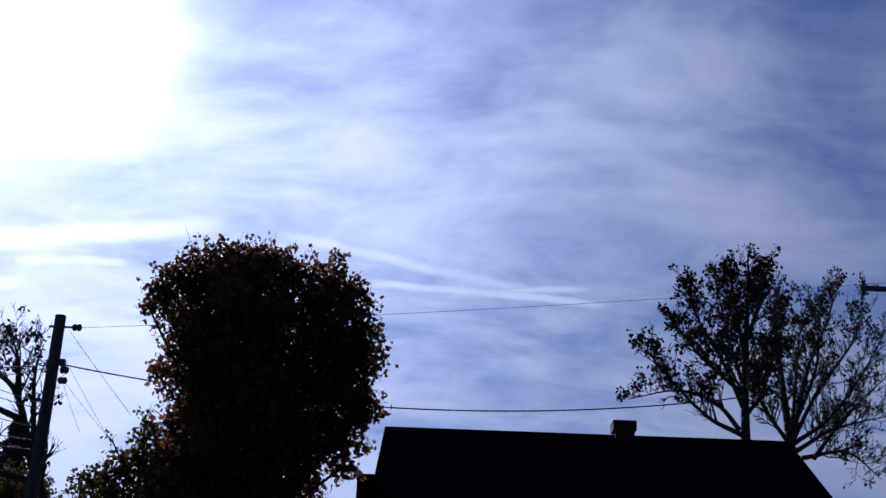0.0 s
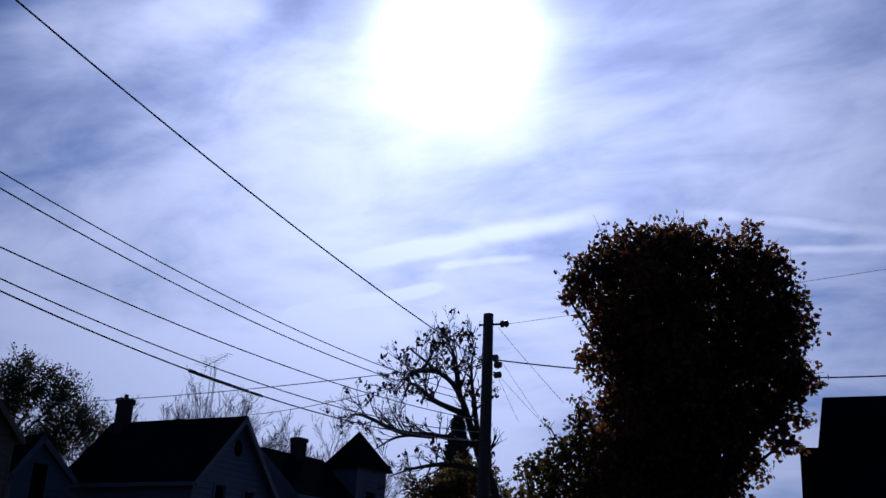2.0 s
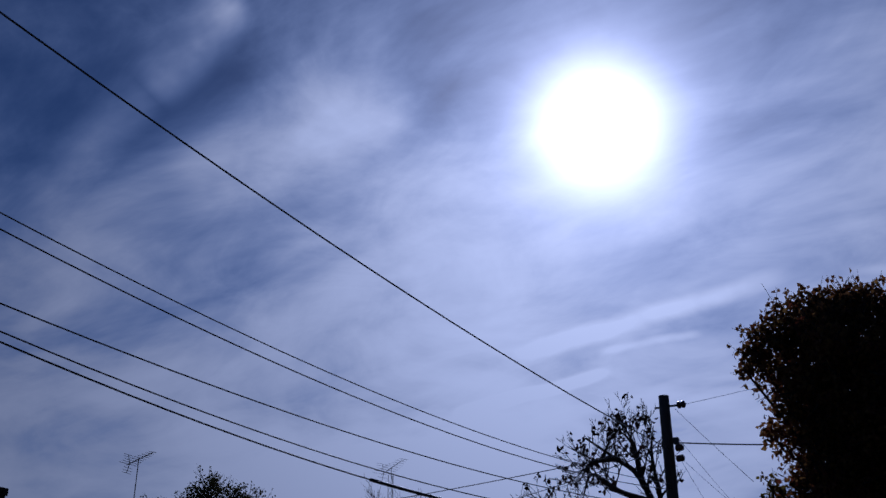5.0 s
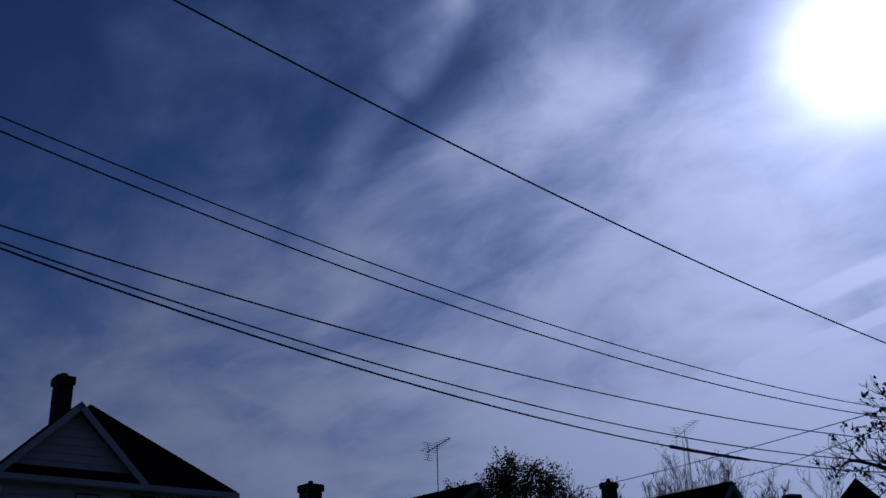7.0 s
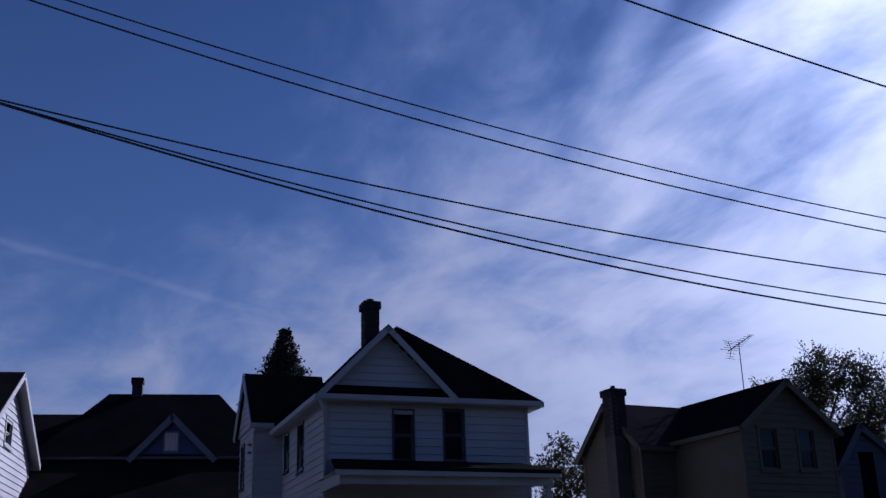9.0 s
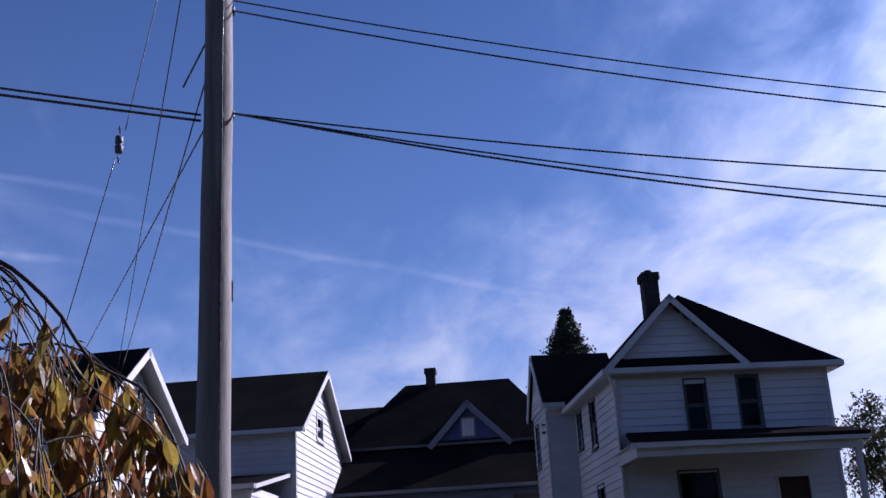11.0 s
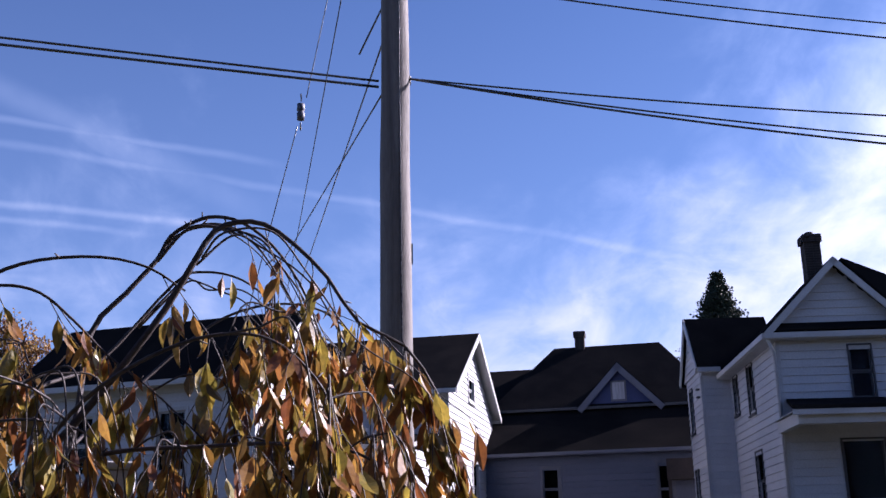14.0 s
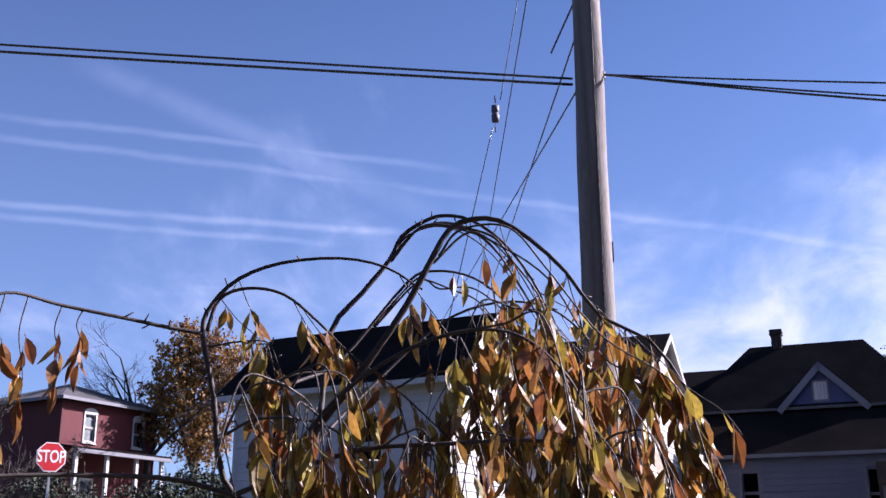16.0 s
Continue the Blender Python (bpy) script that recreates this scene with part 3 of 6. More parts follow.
def closed_box(house, x0, x1, y0, y1, z0, z1, mat, gables=None, holes=None, boards="FLR", blinds=None, frames="trim", corner=None):
    """Four walls; gables and holes by side letter F, R, B, L."""
    gables, holes, blinds = gables or {}, holes or {}, blinds or {}
    t = 0.16
    sides = {"F": ((x0, y0), (x1, y0)), "R": ((x1, y0 + t), (x1, y1 - t)), "B": ((x1, y1), (x0, y1)), "L": ((x0, y1 - t), (x0, y0 + t))}
    for s, (p, q) in sides.items():
        g = gables.get(s)
        if g and s in "RL":
            g = (g[0] - t, g[1])
        hs = holes.get(s, ())
        wall(house, p, q, z0, z1, mat, hs, g, s in boards)
        for i, h in enumerate(hs):
            window(house, p, q, h, frames, blinds.get((s, i)))
    for cx, cy in ((x0, y0), (x1, y0), (x0, y1), (x1, y1)):
        boxes("corner_board", [(cx - 0.035 if cx == x0 else cx - 0.06, cx + 0.06 if cx == x0 else cx + 0.035, cy - 0.035 if cy == y0 else cy - 0.06, cy + 0.06 if cy == y0 else cy + 0.035, z0, z1 - 0.02)], corner or frames, house)


def turned(p, heading):
    """World place of a house-frame offset."""
    h = radians(heading)
    return Vector((p[0] * math.sin(h) - p[1] * math.cos(h), p[0] * math.cos(h) + p[1] * math.sin(h)))


# ---------------------------------------------------------------- white house with the front gable and porch


def white_porch_house():
    hs = house_frame("house", -28.2, 10.9, 8.0, "white two-storey clapboard house with dark hip roof, front gable and porch")
    g, fl, ev = 1.0, 2.0, 7.36
    W, D = 5.92, 9.1
    F = [(1.88, 2.45, 5.66, 7.05), (3.38, 3.96, 5.69, 7.1), (1.43, 2.5, 2.95, 4.56), (4.15, 5.0, 2.0, 4.3)]
    wall(hs, (0, 0), (W, 0), g, ev, "siding", F)
    for h in F[:2]:
        window(hs, (0, 0), (W, 0), h, "iron", casing=0.045)
    window(hs, (0, 0), (W, 0), F[2], "iron", None, False, 0.05)
    # front door under the porch
    d = boxes("door", [(4.15, 5.0, 0.03, 0.08, 2.0, 4.3)], "leaf_dead", hs, "dark front door")
    boxes("door_frame", [(4.08, 4.15, -0.04, 0.05, 2.0, 4.37), (5.0, 5.07, -0.04, 0.05, 2.0, 4.37), (4.15, 5.0, -0.04, 0.05, 4.3, 4.37)], "trim", d)
    L = [(3.0, 3.75, 5.75, 7.2), (5.15, 5.75, 6.0, 7.2), (2.75, 3.6, 2.95, 4.6)]
    wy, wz, wx = 6.25, 9.0, -0.94
    wall(hs, (0, wy), (0, 0.16), g, ev, "siding", [(wy - b, wy - a, c, e) for a, b, c, e in L])
    for a, b, c, e in L:
        window(hs, (0, wy), (0, 0.16), (wy - b, wy - a, c, e), "iron", casing=0.045)
    wall(hs, (W, 0.16), (W, D), g, ev, "siding")
    wall(hs, (W, D), (0, D), g, ev, "siding", boards=False)
    wall(hs, (0, D), (0, wz), g, ev, "siding")
    # side wing
    wall(hs, (wx, wy), (0, wy), g, ev + 0.2, "siding")
    LW = [(0.5, 1.05, 5.75, 7.2), (0.45, 1.05, 2.7, 4.5)]
    wall(hs, (wx, wz), (wx, wy + 0.16), g, ev + 0.2, "siding", LW, (1.3, 9.25))
    for h in LW:
        window(hs, (wx, wz), (wx, wy + 0.16), h, "iron", casing=0.04)
    wall(hs, (0, wz), (wx, wz), g, ev + 0.2, "siding")
    for z in (6.95, 6.7):
        boxes("wire_bracket", [(wx - 0.14, wx - 0.03, wy + 0.25, wy + 0.45, z, z + 0.05)], "iron", hs, "small dark wire bracket")
    for cx, cy in ((0, 0), (W, 0), (wx, wy)):
        boxes("corner_board", [(cx - 0.04, cx + 0.06, cy - 0.04, cy + 0.06, g, ev)], "trim", hs)
    # hip roof
    o, e, k = 0.38, ev - 0.05, 0.1
    a1, a2 = (2.2, 0.6, 9.56), (2.2, 6.2, 9.6)
    c = [(-o, -o, e), (W + o, -o, e), (W + o, D + o, e), (-o, D + o, e)]
    up_by = lambda ps: [Vector(p) + Vector((0, 0, k)) for p in ps]
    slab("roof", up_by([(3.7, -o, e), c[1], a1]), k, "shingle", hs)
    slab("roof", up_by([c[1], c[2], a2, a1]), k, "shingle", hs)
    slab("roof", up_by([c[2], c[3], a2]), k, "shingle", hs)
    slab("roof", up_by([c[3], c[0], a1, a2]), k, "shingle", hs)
    for i in range(4):
        p, q = Vector(c[i]) + Vector((0, 0, 0.07)), Vector(c[(i + 1) % 4]) + Vector((0, 0, 0.07))
        beam("gutter", p, q, 0.13, 0.15, "trim", hs)
    boxes("soffit", [(-o, W + o, -o, -0.035, e - 0.1, e - 0.08)], "trim", hs)
    boxes("soffit", [(-o, -0.035, -0.03, wy - 0.05, e - 0.1, e - 0.08)], "trim", hs)
    boxes("soffit", [(W + 0.035, W + o, -0.03, D + o, e - 0.1, e - 0.08)], "trim", hs)
    # front pediment gable, flush with the wall
    gx0, gx1, gz = -0.18, 3.48, 9.44
    gm = (gx0 + gx1) / 2
    wall(hs, (gx0 + 0.1, -0.06), (gx1 - 0.1, -0.06), ev + 0.28, ev + 0.29, "siding", (), ((gx1 - gx0) / 2 - 0.1, gz - 0.2))
    slab("roof", [(gx0 - 0.2, -o, ev + 0.05), (gm, -o, gz), (gm, 3.0, gz), (gx0 - 0.2, 3.0, ev + 0.05)], 0.1, "shingle", hs)
    slab("roof", [(gm, -o, gz), (gx1 + 0.2, -o, ev + 0.05), (gx1 + 0.2, 3.0, ev + 0.05), (gm, 3.0, gz)], 0.1, "shingle", hs)
    for p, q in (((gx0 - 0.2, -o - 0.02, ev + 0.04), (gm, -o - 0.02, gz - 0.01)), ((gm, -o - 0.02, gz - 0.01), (gx1 + 0.2, -o - 0.02, ev + 0.04))):
        beam("rake_board", p, q, 0.06, 0.17, "trim", hs)
    slab("pent_roof", [(gx0, -o - 0.04, ev + 0.13), (gx1, -o - 0.04, ev + 0.13), (gx1, -0.05, ev + 0.36), (gx0, -0.05, ev + 0.36)], 0.06, "shingle", hs)
    # wing roof
    wy0, wy1, wr = wy - o, wz + o, 9.56
    we = ev + 0.22
    wm = (wy0 + wy1) / 2
    slab("roof", [(wx - 0.17, wy0, we), (1.6, wy0, we), (1.6, wm, wr), (wx - 0.17, wm, wr)], 0.1, "shingle", hs)
    slab("roof", [(wx - 0.17, wm, wr), (1.6, wm, wr), (1.6, wy1, we), (wx - 0.17, wy1, we)], 0.1, "shingle", hs)
    for p, q in (((wx - 0.17 - 0.02, wy0, we - 0.01), (wx - 0.17 - 0.02, wm, wr)), ((wx - 0.17 - 0.02, wm, wr), (wx - 0.17 - 0.02, wy1, we - 0.01))):
        beam("rake_board", p, q, 0.05, 0.2, "trim", hs)
    beam("gutter", (wx - 0.17, wy0, we), (-o, wy0, we), 0.13, 0.15, "trim", hs)
    wall(hs, (wx - 0.04, wy1 - 0.1), (wx - 0.04, wy0 + 0.1), we - 0.03, we - 0.02, "siding", (), ((wy1 - wy0) / 2 - 0.1, wr - 0.2))
    # downspout at the corner
    vs, fs = path_tube([Vector(p) for p in ((-0.3, -0.32, e - 0.08), (-0.12, -0.12, e - 0.4), (-0.09, -0.06, e - 0.6), (-0.09, -0.06, g + 0.2))], 0.045, 0.045, 6)
    mesh_ob("downspout", vs, fs, "trim", hs, smooth=True)
    chimney(hs, 1.76, 1.9, 0.46, 0.46, 8.0, 10.66)
    vs, fs = lathe([(0.13, 0.0), (0.13, 0.1), (0.11, 0.12)], 10)
    mesh_ob("flue_pot", [v + Vector((1.76, 1.9, 10.68)) for v in vs], fs, "brick_dark", hs, "dark clay flue pot", True)
    # porch
    pz, py = 5.05, -2.2
    slab("porch_roof", [(-0.38, py - 0.2, pz + 0.14), (W - 0.1, py - 0.2, pz + 0.1), (W - 0.2, -0.03, pz + 0.58), (0.1, -0.03, pz + 0.62)], 0.1, "shingle", hs)
    boxes("porch_beam", [(-0.2, W - 0.25, py, py + 0.18, pz - 0.3, pz + 0.0)], "trim", hs)
    boxes("porch_fascia", [(-0.37, W - 0.11, py - 0.19, py - 0.13, pz - 0.1, pz + 0.03)], "trim", hs)
    boxes("porch_beam", [(-0.2, -0.02, py + 0.18, -0.05, pz - 0.3, pz + 0.0)], "trim", hs)
    boxes("porch_ceiling", [(-0.3, W - 0.2, py - 0.1, -0.06, pz + 0.004, pz + 0.025)], "trim", hs)
    boxes("porch_floor", [(-0.1, W - 0.15, py - 0.05, -0.03, fl - 0.15, fl)], "siding_grey", hs)
    boxes("porch_base", [(-0.02, W - 0.2, py + 0.05, -0.05, 0.9, fl - 0.15)], "siding_grey", hs)
    for x in (W - 0.45,):
        boxes("porch_post", [(x, x + 0.13, py + 0.02, py + 0.15, fl, pz - 0.22), (x - 0.03, x + 0.16, py - 0.01, py + 0.18, pz - 0.34, pz - 0.24), (x - 0.03, x + 0.16, py - 0.01, py + 0.18, fl, fl + 0.12)], "trim", hs)
    for x0, x1 in ((0.02, 5.4),):
        # Rails and balusters take a darker grey that paints in the porch's shade.
        r = boxes("railing", [(x0, x1, py + 0.05, py + 0.11, fl + 0.88, fl + 0.95), (x0, x1, py + 0.06, py + 0.1, fl + 0.1, fl + 0.15)], "siding_grey", hs)
        n = int((x1 - x0) / 0.13)
        for i in range(n):
            xx = x0 + (i + 0.5) * (x1 - x0) / n
            boxes("baluster", [(xx - 0.016, xx + 0.016, py + 0.064, py + 0.096, fl + 0.15, fl + 0.88)], "siding_grey", r)


white_porch_house()

# ---------------------------------------------------------------- grey house with the blue dormer


def dormer_house():
    p = turned((-9.4, 41.0), 17.5)
    hs = house_frame("house", p.x, p.y, 17.5, "grey house with dark hip roof and small blue gabled dormer")
    # local x = street place + 9.4, y = depth - 41
    F = [(3.4, 4.0, 3.5, 5.0), (7.62, 8.12, 3.2, 5.05)]
    wall(hs, (0, 0), (11.4, 0), 1.2, 5.5, "siding_grey", F)
    window(hs, (0, 0), (11.4, 0), F[0], "trim_dimmed")
    window(hs, (0, 0), (11.4, 0), F[1], "trim_dimmed")
    wall(hs, (11.4, 0.16), (11.4, 11), 1.2, 7.4, "siding_grey", boards=False)
    wall(hs, (11.4, 11), (0, 11), 1.2, 7.4, "siding_grey", boards=False)
    wall(hs, (0, 11), (0, 0.16), 1.2, 5.5, "siding_grey", boards=False)
    # entrance hood beside the wall
    boxes("entrance_hood", [(7.95, 9.6, -0.9, -0.02, 4.4, 5.12), (7.97, 8.09, -0.86, -0.76, 1.4, 4.4), (9.48, 9.58, -0.86, -0.76, 1.4, 4.4)], "brick_dark", hs, "brown wooden entrance hood")
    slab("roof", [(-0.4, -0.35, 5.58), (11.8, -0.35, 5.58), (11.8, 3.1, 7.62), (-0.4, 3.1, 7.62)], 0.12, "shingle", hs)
    beam("gutter", (-0.4, -0.38, 5.57), (11.8, -0.38, 5.57), 0.12, 0.13, "trim_dimmed", hs)
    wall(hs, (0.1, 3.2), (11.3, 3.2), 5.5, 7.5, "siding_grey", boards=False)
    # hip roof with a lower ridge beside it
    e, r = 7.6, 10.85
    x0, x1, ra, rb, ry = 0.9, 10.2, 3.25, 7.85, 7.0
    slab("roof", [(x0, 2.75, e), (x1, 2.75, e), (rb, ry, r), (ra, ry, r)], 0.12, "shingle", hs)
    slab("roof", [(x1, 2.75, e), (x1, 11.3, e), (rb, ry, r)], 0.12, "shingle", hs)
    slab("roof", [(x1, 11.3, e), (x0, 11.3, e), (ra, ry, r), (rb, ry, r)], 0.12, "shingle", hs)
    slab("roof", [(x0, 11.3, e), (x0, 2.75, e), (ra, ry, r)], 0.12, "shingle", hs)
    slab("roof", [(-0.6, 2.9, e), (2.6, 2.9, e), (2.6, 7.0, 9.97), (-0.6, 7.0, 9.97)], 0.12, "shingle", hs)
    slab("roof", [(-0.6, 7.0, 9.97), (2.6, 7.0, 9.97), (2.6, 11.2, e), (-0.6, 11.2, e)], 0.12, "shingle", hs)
    beam("gutter", (-0.6, 2.7, 7.6), (x1, 2.7, 7.6), 0.1, 0.1, "iron", hs)
    # dormer
    dx0, dx1, dm, dz = 4.75, 7.8, 6.23, 9.28
    ob = wall(hs, (dx0, 2.9), (dx1, 2.9), 7.4, 7.62, "blue", (), (dm - dx0, dz - 0.15), boards=False, label="blue painted dormer gable")
    fr = boxes("dormer_window", [(dm - 0.33, dm + 0.29, 2.84, 2.9, 7.78, 8.6)], "trim_dimmed", hs)
    boxes("pane", [(dm - 0.26, dm + 0.22, 2.825, 2.838, 7.85, 8.53)], "curtain", fr, "pale curtained pane")
    for p, q in (((dx0 - 0.2, 2.6, 7.5), (dm, 2.6, dz)), ((dm, 2.6, dz), (dx1 + 0.2, 2.6, 7.5))):
        beam("rake_board", p, q, 0.08, 0.24, "trim_dimmed", hs)
    slab("dormer_roof", [(dx0 - 0.2, 2.6, 7.55), (dm, 2.6, dz + 0.05), (dm, 6.0, dz + 0.05), (dx0 - 0.2, 6.0, 7.55)], 0.08, "shingle", hs)
    slab("dormer_roof", [(dm, 2.6, dz + 0.05), (dx1 + 0.2, 2.6, 7.55), (dx1 + 0.2, 6.0, 7.55), (dm, 6.0, dz + 0.05)], 0.08, "shingle", hs)
    chimney(hs, 4.4, 7.0, 0.42, 0.42, 9.5, 11.5)


dormer_house()

# ---------------------------------------------------------------- white house with the sunlit gable


def sunlit_gable_house():
    p = turned((-16.5, 34.7), 17.5)
    hs = house_frame("house", p.x, p.y, 17.5, "white clapboard house with dark roof and sunlit gable end")
    W, D = 8.35, 7.8
    R = [(3.2, 4.15, 7.3, 8.1), (3.6, 4.6, 3.5, 5.1)]
    closed_box(hs, 0, W, 0, D, 1.2, 7.28, "siding", {"R": (D / 2, 9.6), "L": (D / 2, 9.6)}, {"R": R, "F": [(5.4, 6.1, 3.2, 4.8)]}, "FR")
    gable_roof(hs, 0, W, 0, D, 7.28, 9.68, "x", 0.36)
    for z in (6.75, 6.5):
        boxes("wire_bracket", [(W - 0.3, W - 0.2, -0.14, -0.03, z, z + 0.08)], "steel", hs, "small pale wire bracket")
    # low addition in front with a lean-to roof
    closed_box(hs, W - 4.2, W - 0.45, -4.0, -0.04, 1.0, 5.0, "siding", {}, {"R": [(2.9, 3.5, 3.3, 4.7)]}, "FR")
    slab("roof", [(W - 4.5, -4.35, 5.0), (W - 0.15, -4.35, 5.0), (W - 0.15, -0.05, 5.75), (W - 4.5, -0.05, 5.75)], 0.09, "shingle", hs)
    beam("rake_board", (W - 0.16, -4.35, 4.98), (W - 0.16, -0.05, 5.73), 0.05, 0.12, "trim", hs)
    beam("gutter", (W - 4.5, -4.38, 5.0), (W - 0.15, -4.38, 5.0), 0.12, 0.13, "trim", hs)
    vs, fs = path_tube([Vector(p) for p in ((W - 0.25, -4.3, 4.9), (W - 0.38, -4.1, 4.6), (W - 0.4, -4.05, 4.4), (W - 0.4, -4.05, 1.2))], 0.045, 0.045, 6)
    mesh_ob("downspout", vs, fs, "trim", hs, smooth=True)


sunlit_gable_house()

# ---------------------------------------------------------------- long white house behind the weeping cherry


def long_white_house():
    hs = house_frame("house", -29.89, -8.96, 22.7, "white clapboard house with dark gable roof behind the weeping cherry")
    W, D = 6.64, 4.16
    F = [(3.9, 4.7, 4.0, 5.5), (1.2, 2.0, 4.0, 5.5)]
    closed_box(hs, 0, W, 0, D, 0.9, 6.53, "siding", {"R": (D / 2, 8.1), "L": (D / 2, 8.1)}, {"F": F, "R": [(1.4, 2.2, 3.4, 4.9)]}, "FRL")
    gable_roof(hs, 0, W, 0, D, 6.53, 8.23, "x", 0.45)
    boxes("frieze_board", [(-0.02, W + 0.02, -0.065, -0.04, 5.95, 6.2)], "trim", hs)


long_white_house()

# ---------------------------------------------------------------- tan house with the outside chimney


def tan_house():
    hs = house_frame("house", -26.3, 24.0, 2.0, "tan two-storey house with dark cross-gabled roof")
    wing = [(0.68, 1.38, 5.62, 6.88), (2.27, 2.92, 5.66, 6.9)]
    closed_box(hs, 0, 3.72, 0, 7.0, 1.2, 6.98, "siding_tan", {"F": (1.86, 8.32), "B": (1.86, 8.32)}, {"F": wing}, "F", None, "siding_tan")
    # pale roller blinds behind the upper sashes
    for a, b, c, d in wing:
        boxes("roller_blind", [(a + 0.03, b - 0.03, 0.105, 0.112, (c + d) / 2 - 0.03, d)], "trim_dimmed", hs, "half-drawn bluish roller blind")
    gable_roof(hs, 0, 3.72, 0, 7.0, 6.98, 8.42, "y", 0.25, trim="siding_tan")
    closed_box(hs, -1.35, -0.04, 3.5, 7.0, 1.2, 6.85, "siding_tan", {"L": (1.75, 8.3)}, {"L": [(2.2, 2.75, 4.2, 5.5)]}, "FL", None, "siding_tan")
    gable_roof(hs, -1.35, 1.8, 3.5, 7.0, 6.85, 8.38, "x", 0.25, mat="shingle_worn", trim="siding_tan")
    chimney(hs, -1.68, 4.4, 0.55, 0.6, 1.2, 8.75)
    boxes("flue", [(-1.74, -1.62, 4.34, 4.46, 8.7, 8.92)], "brick_dark", hs, "small dark flue pot")


tan_house()

# ---------------------------------------------------------------- houses beyond, towards the sun


def far_gable_house():
    p = turned((25.15, 32.6), 17.5)
    hs = house_frame("house", p.x + 0.04, p.y + 0.35, 6.0, "pale gabled house with dark roof and tall narrow windows")
    W, D = 4.7, 6.4
    # Pale walls and trim get dark colours here, since the house is backlit.
    closed_box(hs, 0, W, 0, D, 1.2, 6.6, "siding_grey", {"F": (W / 2, 9.05), "B": (W / 2, 9.05)}, {"F": [(1.25, 1.85, 4.6, 6.5), (3.05, 3.65, 4.6, 6.5)], "L": [(3.0, 3.6, 4.4, 5.9)]}, "FL", None, "trim_dimmed")
    gable_roof(hs, 0, W, 0, D, 6.6, 9.15, "y", 0.3, trim="trim_dimmed")
    v = [Vector((W / 2 + 0.22 * math.cos(a), -0.05, 8.0 + 0.33 * math.sin(a))) for a in [2 * math.pi * i / 16 for i in range(16)]]
    mesh_ob("oval_vent", v + [q + Vector((0, 0.06, 0)) for q in v], [tuple(range(16)), tuple(reversed(range(16, 32)))] + [(i, 16 + i, 16 + (i + 1) % 16, (i + 1) % 16) for i in range(16)], "dark", hs, "dark oval gable vent")
    chimney(hs, 2.1, 5.9, 0.48, 0.48, 8.0, 10.15)
    boxes("flue", [(2.04, 2.16, 5.84, 5.96, 10.1, 10.35)], "brick_dark", hs, "small dark flue pot")
    # low gabled addition
    q = turned((20.75, 36.8), 17.5)
    sm = house_frame("shed", q.x, q.y, 17.5, "small pale gabled shed beside the house", "shed")
    closed_box(sm, 0, 2.3, 0, 3.5, 1.2, 6.4, "siding_grey", {"F": (0.85, 7.6), "B": (1.45, 7.6)}, {}, "F", None, "trim_dimmed")
    boxes("door", [(0.75, 1.3, -0.06, -0.01, 1.4, 6.7)], "dark", sm, "dark narrow loft door")
    gable_roof(sm, 0, 2.3, 0, 3.5, 6.4, 7.65, "y", 0.2, at=0.85, trim="trim_dimmed")


def tower_house():
    p = turned((30.4, 34.6), 17.5)
    hs = house_frame("house", p.x, p.y, 17.5, "dim low house with dark roof and pointed corner tower")
    # Siding and trim darkened in colour to stand for the backlight.
    closed_box(hs, 2.2, 5.7, 0, 5, 1.2, 7.0, "siding_grey", {"L": (2.5, 8.85), "R": (2.5, 8.85)}, {"F": [(1.2, 1.9, 4.2, 5.8)]}, "F", None, "trim_dimmed")
    gable_roof(hs, 2.2, 5.7, 0, 5, 7.0, 8.95, "x", 0.25, trim="trim_dimmed")
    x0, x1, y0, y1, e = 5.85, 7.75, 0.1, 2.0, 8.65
    closed_box(hs, x0, x1, y0, y1, 1.2, e, "siding_grey", {}, {"F": [(0.6, 1.3, 6.2, 7.6)]}, "F", None, "trim_dimmed")
    c = [(x0 - 0.25, y0 - 0.25, e), (x1 + 0.25, y0 - 0.25, e), (x1 + 0.25, y1 + 0.25, e), (x0 - 0.25, y1 + 0.25, e)]
    for i in range(4):
        slab("tower_roof", [c[i], c[(i + 1) % 4], ((x0 + x1) / 2, (y0 + y1) / 2, 10.45)], 0.08, "shingle", hs)
    chimney(hs, 4.25, 2.4, 0.55, 0.5, 8.2, 9.75)


far_gable_house()
tower_house()


def dark_roof_house():
    """The near house whose dark slope cuts into the sky."""
    hs = house_frame("house", -1.0, 21.0, 91.0, "house with broad dark shingled gable roof and stub chimney")
    W, D = 8.75, 8.0
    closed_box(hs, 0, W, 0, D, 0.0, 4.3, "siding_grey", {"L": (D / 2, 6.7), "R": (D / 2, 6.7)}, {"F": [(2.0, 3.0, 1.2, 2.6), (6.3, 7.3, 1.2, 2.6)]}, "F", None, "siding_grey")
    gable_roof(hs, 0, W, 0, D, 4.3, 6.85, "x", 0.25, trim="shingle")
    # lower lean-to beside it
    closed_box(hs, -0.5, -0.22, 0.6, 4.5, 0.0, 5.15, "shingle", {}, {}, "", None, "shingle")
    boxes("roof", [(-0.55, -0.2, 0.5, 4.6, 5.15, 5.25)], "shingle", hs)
    chimney(hs, 5.24, 4.0, 0.44, 0.4, 6.4, 7.22)


dark_roof_house()


